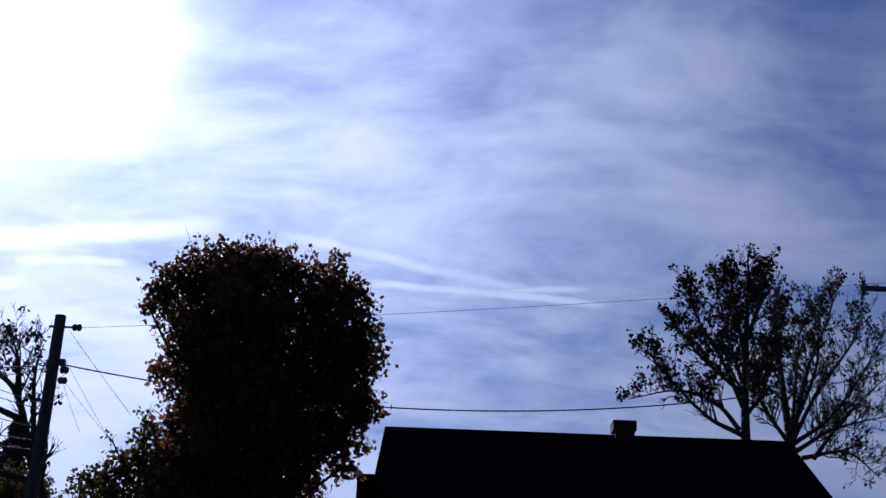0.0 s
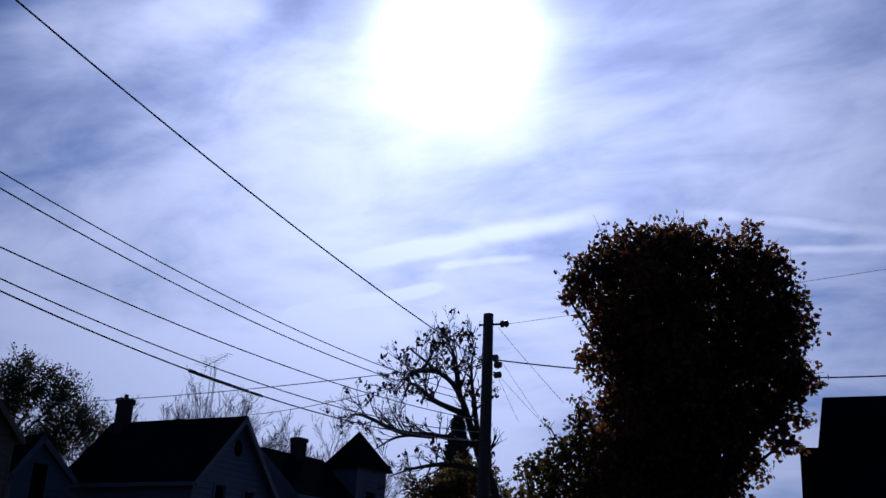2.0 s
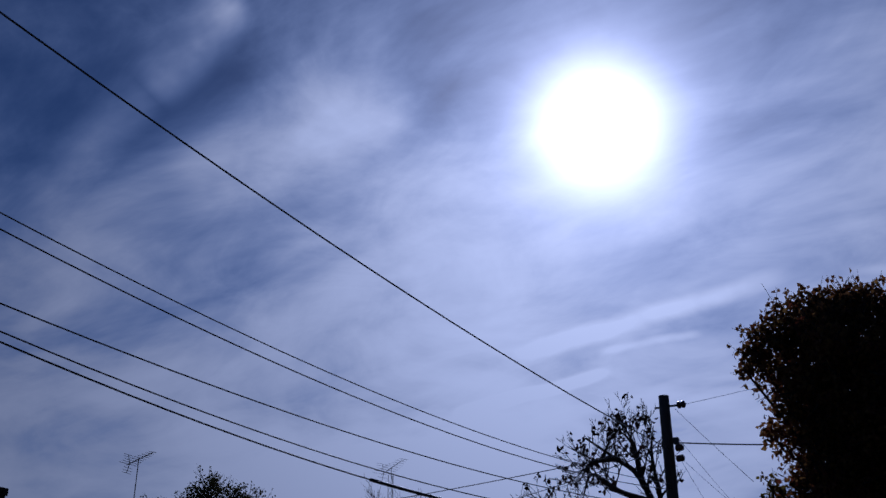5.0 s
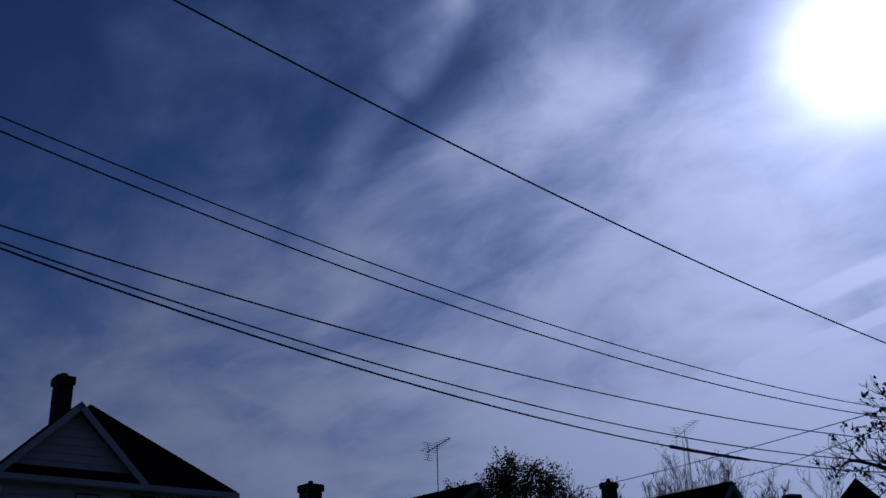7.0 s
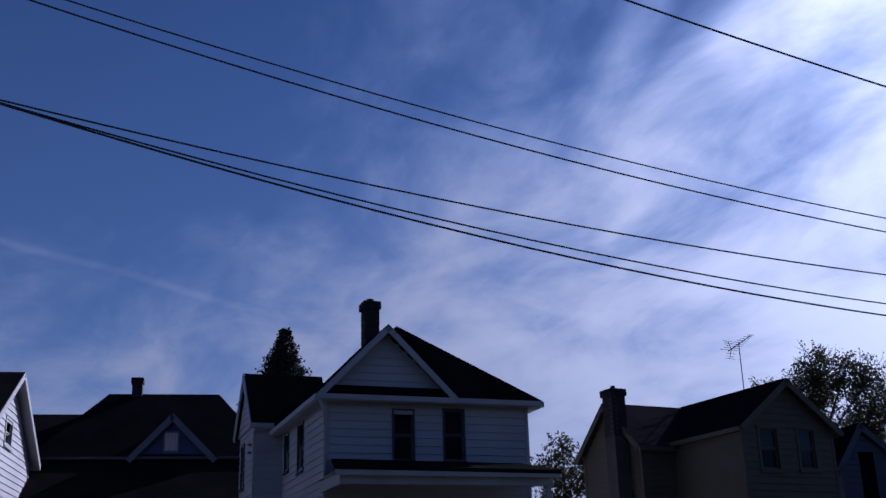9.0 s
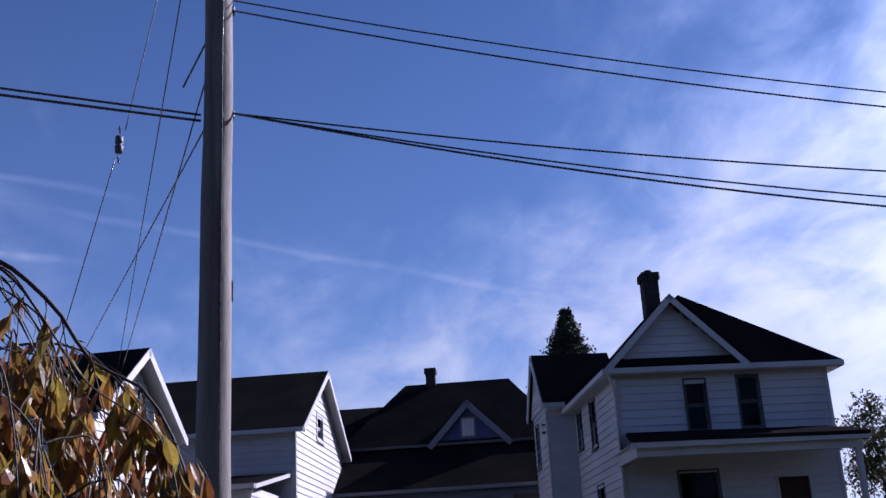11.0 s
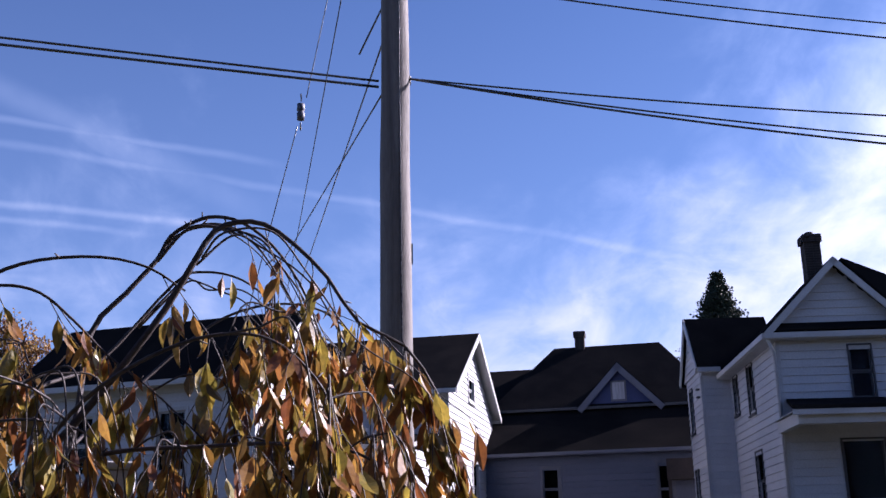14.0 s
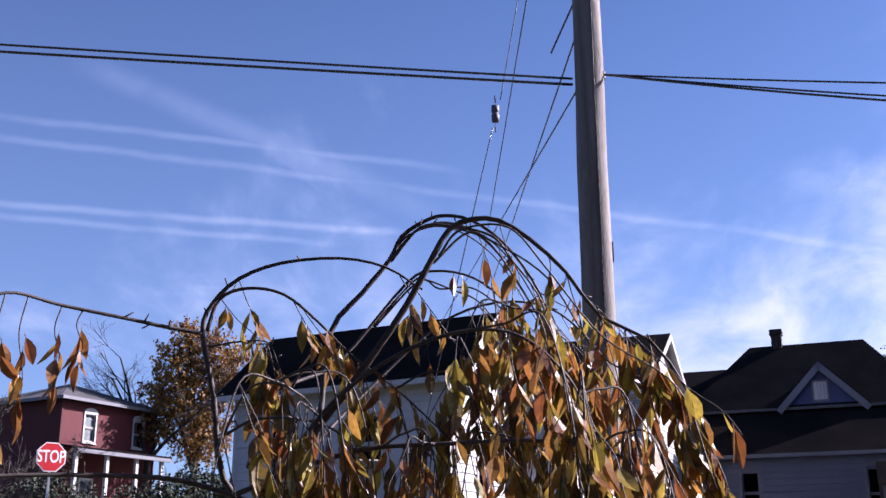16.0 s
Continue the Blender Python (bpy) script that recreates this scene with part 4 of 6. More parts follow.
def red_brick_house():
    hs = house_frame("house", -56.55, -25.62, -65.0, "red brick two-storey house with pale low roof and white porch")
    W, D = 6.5, 7.0
    F = [(1.6, 2.35, 8.45, 9.9), (5.2, 5.95, 8.45, 9.9), (1.6, 2.4, 4.6, 6.4)]
    closed_box(hs, -0.4, W, 0, D, 1.6, 10.5, "brick", {}, {"F": F}, "", {("F", 0): "curtain", ("F", 1): "curtain"}, "trim", "brick")
    for a, b, _, z in F[:2]:
        vs = [Vector(((a + b) / 2 - 0.4 + 0.5 * math.cos(t), -0.07, z + 0.05 + 0.3 * math.sin(t))) for t in [math.pi * i / 10 for i in range(11)]]
        n = len(vs)
        mesh_ob("window_hood", vs + [v + Vector((0, 0.07, 0)) for v in vs], [tuple(reversed(range(n))), tuple(range(n, 2 * n))] + [(i, (i + 1) % n, n + (i + 1) % n, n + i) for i in range(n)], "trim", hs, "white arched window hood")
    o = 0.5
    c = [(-0.4 - o, -o, 10.65), (W + o, -o, 10.65), (W + o, D + o, 10.65), (-0.4 - o, D + o, 10.65)]
    ap = [(2.2, 2.6, 11.9), (3.2, 4.4, 11.9)]
    for i, tops in enumerate(([ap[0]], [ap[1], ap[0]], [ap[1]], [ap[0], ap[1]])):
        slab("roof", [c[i], c[(i + 1) % 4]] + tops, 0.14, "shingle_grey", hs)
        beam("cornice", Vector(c[i]) - Vector((0, 0, 0.02)), Vector(c[(i + 1) % 4]) - Vector((0, 0, 0.02)), 0.16, 0.17, "trim_dimmed", hs)
    slab("porch_roof", [(-1.4, -2.5, 7.8), (5.3, -2.5, 7.8), (5.1, -0.03, 8.15), (-1.1, -0.03, 8.15)], 0.1, "shingle", hs)
    boxes("porch_fascia", [(-1.4, 5.3, -2.55, -2.4, 7.5, 7.69)], "trim_dimmed", hs)
    for x in (-1.2, 0.9, 3.0, 4.9):
        boxes("porch_post", [(x, x + 0.18, -2.25, -2.07, 2.9, 7.55)], "trim", hs)
    boxes("porch_floor", [(-1.3, 5.2, -2.4, -0.03, 1.6, 2.9)], "siding_grey", hs)


red_brick_house()


def dark_fence():
    ob = empty("fence", pose(-33.0, 2.6, 0, 0, 0, 82), "dark weathered board fence beside the white house", "fence")
    for i in range(9):
        x = i * 0.19
        boxes("fence_board", [(x, x + 0.175, 0, 0.025, 1.2, 3.38 + 0.02 * (i % 3))], "fence_paint", ob)
    for z in (1.8, 3.0):
        boxes("rail", [(0, 1.7, 0.03, 0.08, z, z + 0.09)], "fence_paint", ob)


dark_fence()


def garden_post():
    ob = empty("garden_post", pose(-3.86, -1.24, 0, 0, 0, 20), "white vinyl garden post with a flat cap behind the cherry", "post")
    boxes("shaft", [(-0.045, 0.045, -0.045, 0.045, -0.1, 1.90)], "trim", ob, "", 0.006)
    boxes("cap", [(-0.052, 0.052, -0.052, 0.052, 1.9, 1.925)], "trim", ob, "", 0.005)


garden_post()

# an added, unseen dark wall behind the camera blocks sky light and darkens reflections
tagged(boxes("wall_east", [(9.0, 9.3, -60.0, 18.5, -0.2, 11.0)], "shingle", None), "added unseen dark wall blocking sky light behind the camera", "wall", kind="structure")
WIRES = [  # ends, sag, radius
    ((-9.58, 0.05, 9.43), (-8.17, 22.5, 7.35), 0.46, 0.013),
    ((-9.58, 0.05, 7.19), (-8.17, 22.5, 6.58), 0.82, 0.008),
    ((-9.58, 0.05, 7.08), (-8.17, 22.5, 6.46), 0.89, 0.009),
    ((-9.58, 0.05, 6.00), (-8.17, 22.5, 6.08), 0.70, 0.009),
    ((-9.58, 0.05, 6.00), (-8.17, 22.5, 5.83), 0.955, 0.009),
    ((-9.58, 0.05, 6.00), (-8.17, 22.5, 5.64), 1.015, 0.011),
    ((-9.6, -0.24, 5.98), (-7.0, -26.0, 7.90), 0.10, 0.012),
    ((-9.6, -0.24, 5.92), (-7.0, -26.0, 7.78), 0.10, 0.014),
    ((-8.0, 22.7, 7.5), (11.25, 25.8, 9.0), 1.0, 0.016),
    ((-7.9, 22.7, 8.33), (11.25, 25.8, 11.3), 0.1, 0.005),
    ((-8.3, 22.6, 7.45), (-26.93, 29.72, 8.46), 0.15, 0.012),
    ((-8.3, 22.6, 7.40), (-21.78, 34.82, 8.95), 0.15, 0.012),
]
DROPS = [
    ((-9.70, -0.12, 9.88), (-29.36, -2.46, 7.54), 0.0, 0.010),
    ((-9.70, -0.17, 6.52), (-29.57, -2.40, 7.58), 0.0, 0.010),
    ((-9.70, -0.19, 5.92), (-28.37, -3.73, 6.88), 0.0, 0.009),
    ((-9.62, -0.12, 10.2), (-9.74, -0.92, 5.86), 0.0, 0.005),
    ((-9.76, -1.0, 5.58), (-9.92, -2.3, 0.0), 0.0, 0.005),
    ((-9.72, -0.12, 7.0), (-10.1, -0.42, 6.5), 0.0, 0.010),
    ((-8.0, 22.62, 8.25), (-6.7, 23.6, 6.68), 0.02, 0.005),
    ((-8.0, 22.62, 7.2), (-7.05, 23.6, 6.1), 0.02, 0.004),
    ((-8.0, 22.62, 7.2), (-7.75, 23.6, 6.25), 0.02, 0.004),
    ((-7.95, 22.62, 7.55), (-7.0, 23.6, 6.0), 0.02, 0.004),
]
SPLICE = ((-9.58, 0.05, 6.00), (-8.17, 22.5, 5.64), 1.015, 0.540, 0.619)
# limbs of the weeping cherry: a few bends each, and the radii
CHERRY_LIMBS = [
    ([(-3.49, -1.44, 1.69), (-3.41, -1.57, 1.83), (-3.40, -1.61, 2.07), (-3.38, -1.65, 2.26), (-3.39, -1.63, 2.35), (-3.39, -1.55, 2.43), (-3.40, -1.42, 2.48), (-3.40, -1.24, 2.49), (-3.41, -1.10, 2.46), (-3.42, -0.99, 2.39)], 0.015, 0.004),
    ([(-3.38, -1.65, 2.26), (-3.33, -1.74, 2.27), (-3.27, -1.82, 2.28), (-3.15, -1.99, 2.30), (-3.03, -2.10, 2.31), (-2.93, -2.18, 2.22), (-2.92, -2.21, 2.10)], 0.010, 0.004),
    ([(-3.39, -1.64, 2.27), (-3.40, -1.61, 2.37), (-3.39, -1.52, 2.40), (-3.40, -1.41, 2.38), (-3.39, -1.30, 2.29), (-3.39, -1.20, 2.19), (-3.36, -1.06, 2.08), (-3.33, -0.89, 1.92)], 0.009, 0.003),
    ([(-3.39, -1.63, 2.22), (-3.37, -1.54, 2.23), (-3.34, -1.44, 2.22), (-3.35, -1.41, 2.16)], 0.005, 0.002),
    ([(-3.44, -1.45, 1.70), (-3.39, -1.44, 1.81), (-3.37, -1.29, 1.97), (-3.35, -1.14, 2.16), (-3.34, -1.03, 2.32), (-3.32, -0.95, 2.46), (-3.33, -0.90, 2.55), (-3.33, -0.83, 2.58), (-3.32, -0.75, 2.57), (-3.29, -0.66, 2.50), (-3.26, -0.56, 2.39), (-3.23, -0.47, 2.25), (-3.22, -0.34, 2.18), (-3.21, -0.25, 2.04), (-3.20, -0.20, 1.89)], 0.019, 0.004),
    ([(-3.55, -1.42, 1.72), (-3.62, -1.34, 1.98), (-3.67, -1.32, 2.31), (-3.69, -1.22, 2.45), (-3.71, -1.13, 2.57), (-3.71, -1.09, 2.65), (-3.70, -1.01, 2.70), (-3.68, -0.94, 2.71), (-3.65, -0.85, 2.68), (-3.64, -0.75, 2.60), (-3.62, -0.66, 2.47), (-3.59, -0.60, 2.32), (-3.59, -0.56, 2.16)], 0.015, 0.004),
    ([(-3.66, -1.12, 2.55), (-3.62, -1.02, 2.65), (-3.58, -0.91, 2.64), (-3.54, -0.78, 2.59), (-3.54, -0.72, 2.51), (-3.52, -0.64, 2.39), (-3.52, -0.59, 2.25)], 0.008, 0.003),
    ([(-3.31, -1.53, 1.77), (-3.26, -1.33, 1.84), (-3.20, -1.12, 1.89), (-3.18, -0.88, 1.90), (-3.14, -0.66, 1.90), (-3.13, -0.47, 1.87), (-3.12, -0.33, 1.77)], 0.012, 0.004),
    ([(-3.38, -1.49, 1.86), (-3.50, -1.43, 2.10), (-3.68, -1.29, 2.22), (-3.76, -1.08, 2.50), (-3.72, -0.98, 2.53), (-3.71, -0.85, 2.50), (-3.69, -0.74, 2.40), (-3.66, -0.67, 2.24)], 0.010, 0.003),
    ([(-3.35, -1.41, 1.74), (-3.23, -1.62, 1.81), (-3.12, -1.79, 1.82), (-2.97, -2.01, 1.81), (-2.86, -2.11, 1.79)], 0.012, 0.006),
    ([(-3.31, -1.54, 1.95), (-3.24, -1.44, 1.98), (-3.17, -1.30, 1.97), (-3.19, -1.19, 1.93), (-3.20, -1.13, 1.82)], 0.007, 0.003),
    ([(-3.35, -1.58, 1.90), (-3.13, -1.43, 2.05), (-3.07, -1.29, 2.03), (-3.04, -1.19, 1.92)], 0.006, 0.002),
    ([(-3.34, -1.43, 1.79), (-2.99, -1.16, 2.00), (-2.93, -0.92, 2.13), (-2.94, -0.72, 2.15), (-2.94, -0.58, 2.04), (-2.93, -0.50, 1.87)], 0.010, 0.003),
    ([(-3.54, -1.47, 1.79), (-3.99, -1.26, 2.16), (-4.13, -0.95, 2.47), (-4.14, -0.64, 2.51), (-4.08, -0.43, 2.32), (-4.07, -0.31, 2.04)], 0.010, 0.003),
]

# ---------------------------------------------------------------- poles and wires


def pole_shaft(base, top, r0, r1, mat, parent, seed):
    """A tapered, slightly crooked pole."""
    rnd = random.Random(seed)
    base, top = Vector(base), Vector(top)
    pts = [base.lerp(top, i / 14) + Vector((rnd.uniform(-.008, .008), rnd.uniform(-.008, .008), 0)) for i in range(15)]
    vs, fs = path_tube(pts, r0, r1, 18)
    return mesh_ob("shaft", vs, fs, mat, parent, smooth=True)


def insulator(at, way, parent, scale=1.0, mat="porcelain"):
    vs, fs = lathe([(0.02, 0), (0.05, 0.02), (0.05, 0.05), (0.03, 0.06), (0.05, 0.08), (0.05, 0.11), (0.02, 0.13)], 10)
    ob = mesh_ob("insulator", [v * scale for v in vs], fs, mat, parent, "dark spool insulator", True)
    ob.matrix_basis = Matrix.Translation(at) @ Vector(way).to_track_quat("Z", "Y").to_matrix().to_4x4()
    return ob


P2 = Vector((-9.62, -0.10, 0))
P1 = Vector((-8.15, 22.62, 0))


def near_pole():
    p = empty("utility_pole", Matrix.Translation(P2), "weathered grey wooden utility pole carrying cables", "utility pole", "utility poles")
    pole_shaft((0, 0, -0.1), (0.02, 0.02, 10.4), 0.16, 0.115, "pole", p, 3)
    for z in (6.0, 7.1):
        boxes("bracket", [(-0.04, 0.04, 0.09, 0.165, z - 0.04, z + 0.04)], "iron", p, "dark iron cable clamp", 0.01)
    # a ground wire stapled down the shaft
    vs, fs = path_tube([Vector((0.128 - 0.004 * (k % 2) + 0.045 * (1 - k / 12), 0.05, 0.2 + 0.78 * k)) for k in range(13)], 0.006, 0.006, 5)
    mesh_ob("ground_wire", vs, fs, "cable", p, smooth=True)
    boxes("tag", [(-0.03, 0.03, 0.135, 0.16, 4.2, 4.38)], "iron", p, "small dark metal tag")


def second_pole():
    p = empty("utility_pole", Matrix.Translation(P1), "dark wooden utility pole with insulators beside the maple", "utility pole", "utility poles")
    pole_shaft((0.0, 0.0, -0.1), (-0.08, 0.0, 8.57), 0.165, 0.115, "pole_dark", p, 5)
    boxes("crossbolt", [(-0.3, 0.22, -0.02, 0.02, 8.3, 8.34)], "iron", p)
    insulator((0.2, 0, 8.32), (1, 0, 0), p, 1.6)
    for z in (7.35, 7.12):
        insulator((0.12, -0.05, z), (1, -0.3, 0), p, 1.5)
    boxes("bracket", [(0.07, 0.18, -0.06, 0.06, 7.45, 7.6)], "iron", p, "dark iron wire rack", 0.01)
    boxes("bracket", [(-0.2, -0.07, -0.06, 0.06, 7.4, 7.55)], "iron", p, "dark iron wire rack", 0.01)
    return p


near_pole()
second_pole()


def third_pole(x, y, top, label):
    p = empty("utility_pole", Matrix.Translation((x, y, 0)), label, "utility pole", "utility poles")
    pole_shaft((0, 0, -0.1), (0.0, 0.0, top), 0.16, 0.11, "pole_dark", p, 9)
    boxes("crossarm", [(-0.9, 0.9, -0.16, -0.06, top - 0.45, top - 0.33)], "pole_dark", p, "", 0.01)
    for dx in (-0.8, 0.8):
        insulator((dx, -0.11, top - 0.33), (0, 0, 1), p, 1.2)


third_pole(11.35, 25.75, 11.45, "dark utility pole with a crossarm beyond the dark roof")
third_pole(-7.0, -26.0, 9.5, "dark utility pole farther along the street")


def wire(p, q, sag, r, label="black overhead cable strung between the poles", mat="cable", name="overhead_cable", n=40):
    p, q = Vector(p), Vector(q)
    pts = []
    for i in range(n + 1):
        s = i / n
        c = p.lerp(q, s)
        c.z -= 4 * sag * s * (1 - s)
        pts.append(c)
    vs, fs = path_tube(pts, r, r, 5)
    return tagged(mesh_ob(name, vs, fs, mat, None, "", True), label, "cable", "overhead cables")


for w0, w1, sg, rr in WIRES:
    wire(w0, w1, sg, rr)
for w0, w1, sg, rr in DROPS:
    wire(w0, w1, sg, rr, "thin service wire running down to a house", name="service_wire")


def splice(p, q, sag, s0, s1):
    """A thicker wrapped splice on one cable."""
    p, q = Vector(p), Vector(q)
    pts = []
    for i in range(13):
        s = s0 + (s1 - s0) * i / 12
        c = p.lerp(q, s)
        c.z -= 4 * sag * s * (1 - s)
        pts.append(c)
    vs, fs = path_tube(pts, 0.026, 0.022, 7)
    tagged(mesh_ob("cable_splice", vs, fs, "cable", None, "", True), "thick black splice sleeve on the lowest cable", "cable splice")


splice(*SPLICE)


def drop_insulator():
    at = Vector((-9.75, -0.97, 5.72))
    ob = empty("guy_insulator", Matrix.Translation(at), "small pale strain insulator hanging in a thin wire", "insulator")
    vs, fs = lathe([(0.012, -0.11), (0.045, -0.10), (0.05, -0.02), (0.03, 0.0), (0.05, 0.02), (0.045, 0.10), (0.012, 0.11)], 10)
    mesh_ob("body", [v * 0.8 for v in vs], fs, "siding_grey", ob, "weathered pale porcelain", True)
    vs, fs = join([path_tube([Vector((0.05 * math.cos(a), 0, s * (0.13 + 0.05 * math.sin(a)))) for a in [math.pi * k / 8 for k in range(9)]], 0.007, 0.007, 5) for s in (1, -1)])
    mesh_ob("wire_loop", vs, fs, "cable", ob, smooth=True)


drop_insulator()


def tv_antenna(x, y, z0, z1, heading, lattice, span=1.0):
    ob = empty("tv_antenna", pose(x, y, 0, 0, 0, heading), "old television antenna on a thin mast behind the tan house" if not lattice else "television antenna on a slender lattice tower", "antenna", "antennas")
    segs = [(Vector((0, 0, z0)), Vector((0, 0, z1)), 0.025, 0.02)]
    if lattice:
        segs = []
        for i in range(3):
            a = 2 * math.pi * i / 3
            b = 2 * math.pi * (i + 1) / 3
            c, d = Vector((0.22 * math.cos(a), 0.22 * math.sin(a), 0)), Vector((0.22 * math.cos(b), 0.22 * math.sin(b), 0))
            segs.append((c + Vector((0, 0, z0)), c + Vector((0, 0, z1 - 0.6)), 0.02, 0.02))
            z = z0
            while z < z1 - 1.0:
                segs.append((c + Vector((0, 0, z)), d + Vector((0, 0, z + 0.4)), 0.01, 0.01))
                z += 0.4
        segs.append((Vector((0, 0, z1 - 0.9)), Vector((0, 0, z1)), 0.025, 0.02))
    vs, fs = tube_data(segs, 5)
    mesh_ob("mast", vs, fs, "iron", ob)
    rise = 0.3
    vs, fs = tube_data([(Vector((-span * 0.6, 0, z1 - 0.06 - rise * span * 0.6)), Vector((span * 0.75, 0, z1 - 0.06 + rise * span * 0.75)), 0.024, 0.018)], 5)
    mesh_ob("boom", vs, fs, "iron", ob)
    for i in range(9):
        s = span * (-0.55 + 1.25 * i / 8)
        half = span * (0.52 - 0.3 * i / 8)
        vs, fs = tube_data([(Vector((s, -half, z1 - 0.05 + rise * s)), Vector((s, half, z1 - 0.05 + rise * s + 0.03)), 0.012, 0.010)], 4)
        mesh_ob("element", vs, fs, "iron", ob)
    # corner reflector at the rear
    for up_down in (1, -1):
        a = Vector((-span * 0.45, 0, z1 - 0.06 - rise * span * 0.45))
        b = a + Vector((-span * 0.12, 0, up_down * span * 0.38))
        vs, fs = tube_data([(a, b, 0.014, 0.012)], 4)
        mesh_ob("reflector_arm", vs, fs, "iron", ob)
        for k in (0.45, 0.75, 1.0):
            c = a.lerp(b, k)
            vs, fs = tube_data([(c - Vector((0, span * 0.28, 0)), c + Vector((0, span * 0.28, 0)), 0.009, 0.009)], 4)
            mesh_ob("reflector_bar", vs, fs, "iron", ob)


tv_antenna(-32.6, 30.2, 1.2, 11.55, 5, False, 0.95)
tv_antenna(-44.85, 66.35, 2.0, 19.7, -15, True, 1.9)


def stop_sign():
    x, y = -27.54, -13.09
    ob = empty("stop_sign", pose(x, y, 0), "red octagonal stop sign on a steel post", "sign")
    zc, r = 4.44, 0.40
    ring = lambda rr, yy: [Vector((rr * math.cos(radians(22.5 + 45 * i)), yy, zc + rr * math.sin(radians(22.5 + 45 * i)))) for i in range(8)]
    a, b = ring(r, 0.0), ring(r, 0.006)
    plate_faces = [tuple(range(8)), tuple(reversed(range(8, 16)))] + [(i, 8 + i, 8 + (i + 1) % 8, (i + 1) % 8) for i in range(8)]
    pl = mesh_ob("plate", a + b, plate_faces, "sign_white", ob, "white bordered octagonal plate")
    c, d = ring(r * 0.93, -0.005), ring(r * 0.93, -0.001)
    mesh_ob("red_field", c + d, plate_faces, "sign_red", pl, "red face of the sign")
    cu = bpy.data.curves.new("lettering", "FONT")
    cu.body, cu.size, cu.align_x, cu.align_y, cu.extrude = "STOP", 0.345, "CENTER", "CENTER", 0.002
    cu.offset = 0.007
    cu.materials.append(M["sign_white"])
    t = new("lettering", cu)
    t.parent = pl
    t.matrix_basis = pose(0, -0.009, zc, 90, 0, 0) @ Matrix.Diagonal((0.85, 1.25, 1, 1))
    boxes("post", [(-0.03, 0.03, 0.01, 0.05, ground_z(x, y) - 0.1, zc + 0.35)], "steel", ob, "", 0.004)
    ob.matrix_world = pose(x, y, 0, 0, 0, 128)


stop_sign()

# ---------------------------------------------------------------- lines through places


def arc(points, n=26):
    """A smooth line through a few places."""
    ps = [Vector(p) for p in points]
    ps = [ps[0] * 2 - ps[1]] + ps + [ps[-1] * 2 - ps[-2]]
    out = []
    for i in range(1, len(ps) - 2):
        a, b, c, d = ps[i - 1:i + 3]
        for k in range(n // (len(ps) - 3) + 1):
            t = k / (n // (len(ps) - 3) + 1)
            out.append(0.5 * ((2 * b) + (c - a) * t + (2 * a - 5 * b + 4 * c - d) * t * t + (3 * b - a - 3 * c + d) * t ** 3))
    return out + [ps[-2]]


# ---------------------------------------------------------------- trees


def leaf_mesh(name, centres, size, mat, parent, seed, long=1.0, hang=0.0, label=""):
    """Many small pointed leaves, folded along their middle."""
    rnd = np.random.default_rng(seed)
    n = len(centres)
    c = np.array(centres, float)
    d = rnd.normal(size=(n, 3))
    d[:, 2] -= hang * 2.0
    d /= np.linalg.norm(d, axis=1)[:, None]
    s = rnd.normal(size=(n, 3))
    s -= d * (s * d).sum(1)[:, None]
    s /= np.linalg.norm(s, axis=1)[:, None]
    k = np.cross(d, s)
    ln = size * rnd.uniform(0.65, 1.25, size=(n, 1)) * long
    wd = size * rnd.uniform(0.35, 0.55, size=(n, 1))
    v = np.stack([c, c + d * ln * 0.45 + s * wd + k * wd * 0.35, c + d * ln + k * wd * 0.1, c + d * ln * 0.45 - s * wd + k * wd * 0.35], 1).reshape(-1, 3)
    i = np.arange(n)[:, None] * 4
    f = np.concatenate([i + [0, 1, 2], i + [0, 2, 3]], 0)
    ob = mesh_ob(name, v.tolist(), f.tolist(), mat, parent, label)
    tagged(ob, kind="stuff")
    return ob


def grow(rnd, segs, tips, p, d, length, r, level, spread, lift, kids, ratio, minr):
    """One limb and all that grows from it."""
    n = 5 if level else 7
    q = p.copy()
    rad = r
    marks = []
    for i in range(n):
        d = (d + Vector((rnd.gauss(0, 1), rnd.gauss(0, 1), rnd.gauss(0, 0.6))) * 0.13 + Vector((0, 0, lift))).normalized()
        q2 = q + d * (length / n)
        r2 = max(minr, r * (1 - 0.62 * (i + 1) / n))
        segs.append((q, q2, rad, r2))
        q, rad = q2, r2
        marks.append((q.copy(), d.copy(), rad, (i + 1) / n))
    if level == 0 or not kids:
        tips.append((p, q))
        return
    for _ in range(kids[0]):
        a, dd, rr, s = marks[rnd.randrange(1 if len(kids) > 1 else 0, n)]
        side = Vector((rnd.gauss(0, 1), rnd.gauss(0, 1), rnd.gauss(0, 1)))
        side = (side - dd * side.dot(dd)).normalized()
        grow(rnd, segs, tips, a, (dd + side * spread * rnd.uniform(0.6, 1.2)).normalized(), length * ratio * rnd.uniform(0.7, 1.15) * (1.15 - 0.4 * s), max(minr, rr * 0.7), level - 1, spread, lift, kids[1:], ratio, minr)


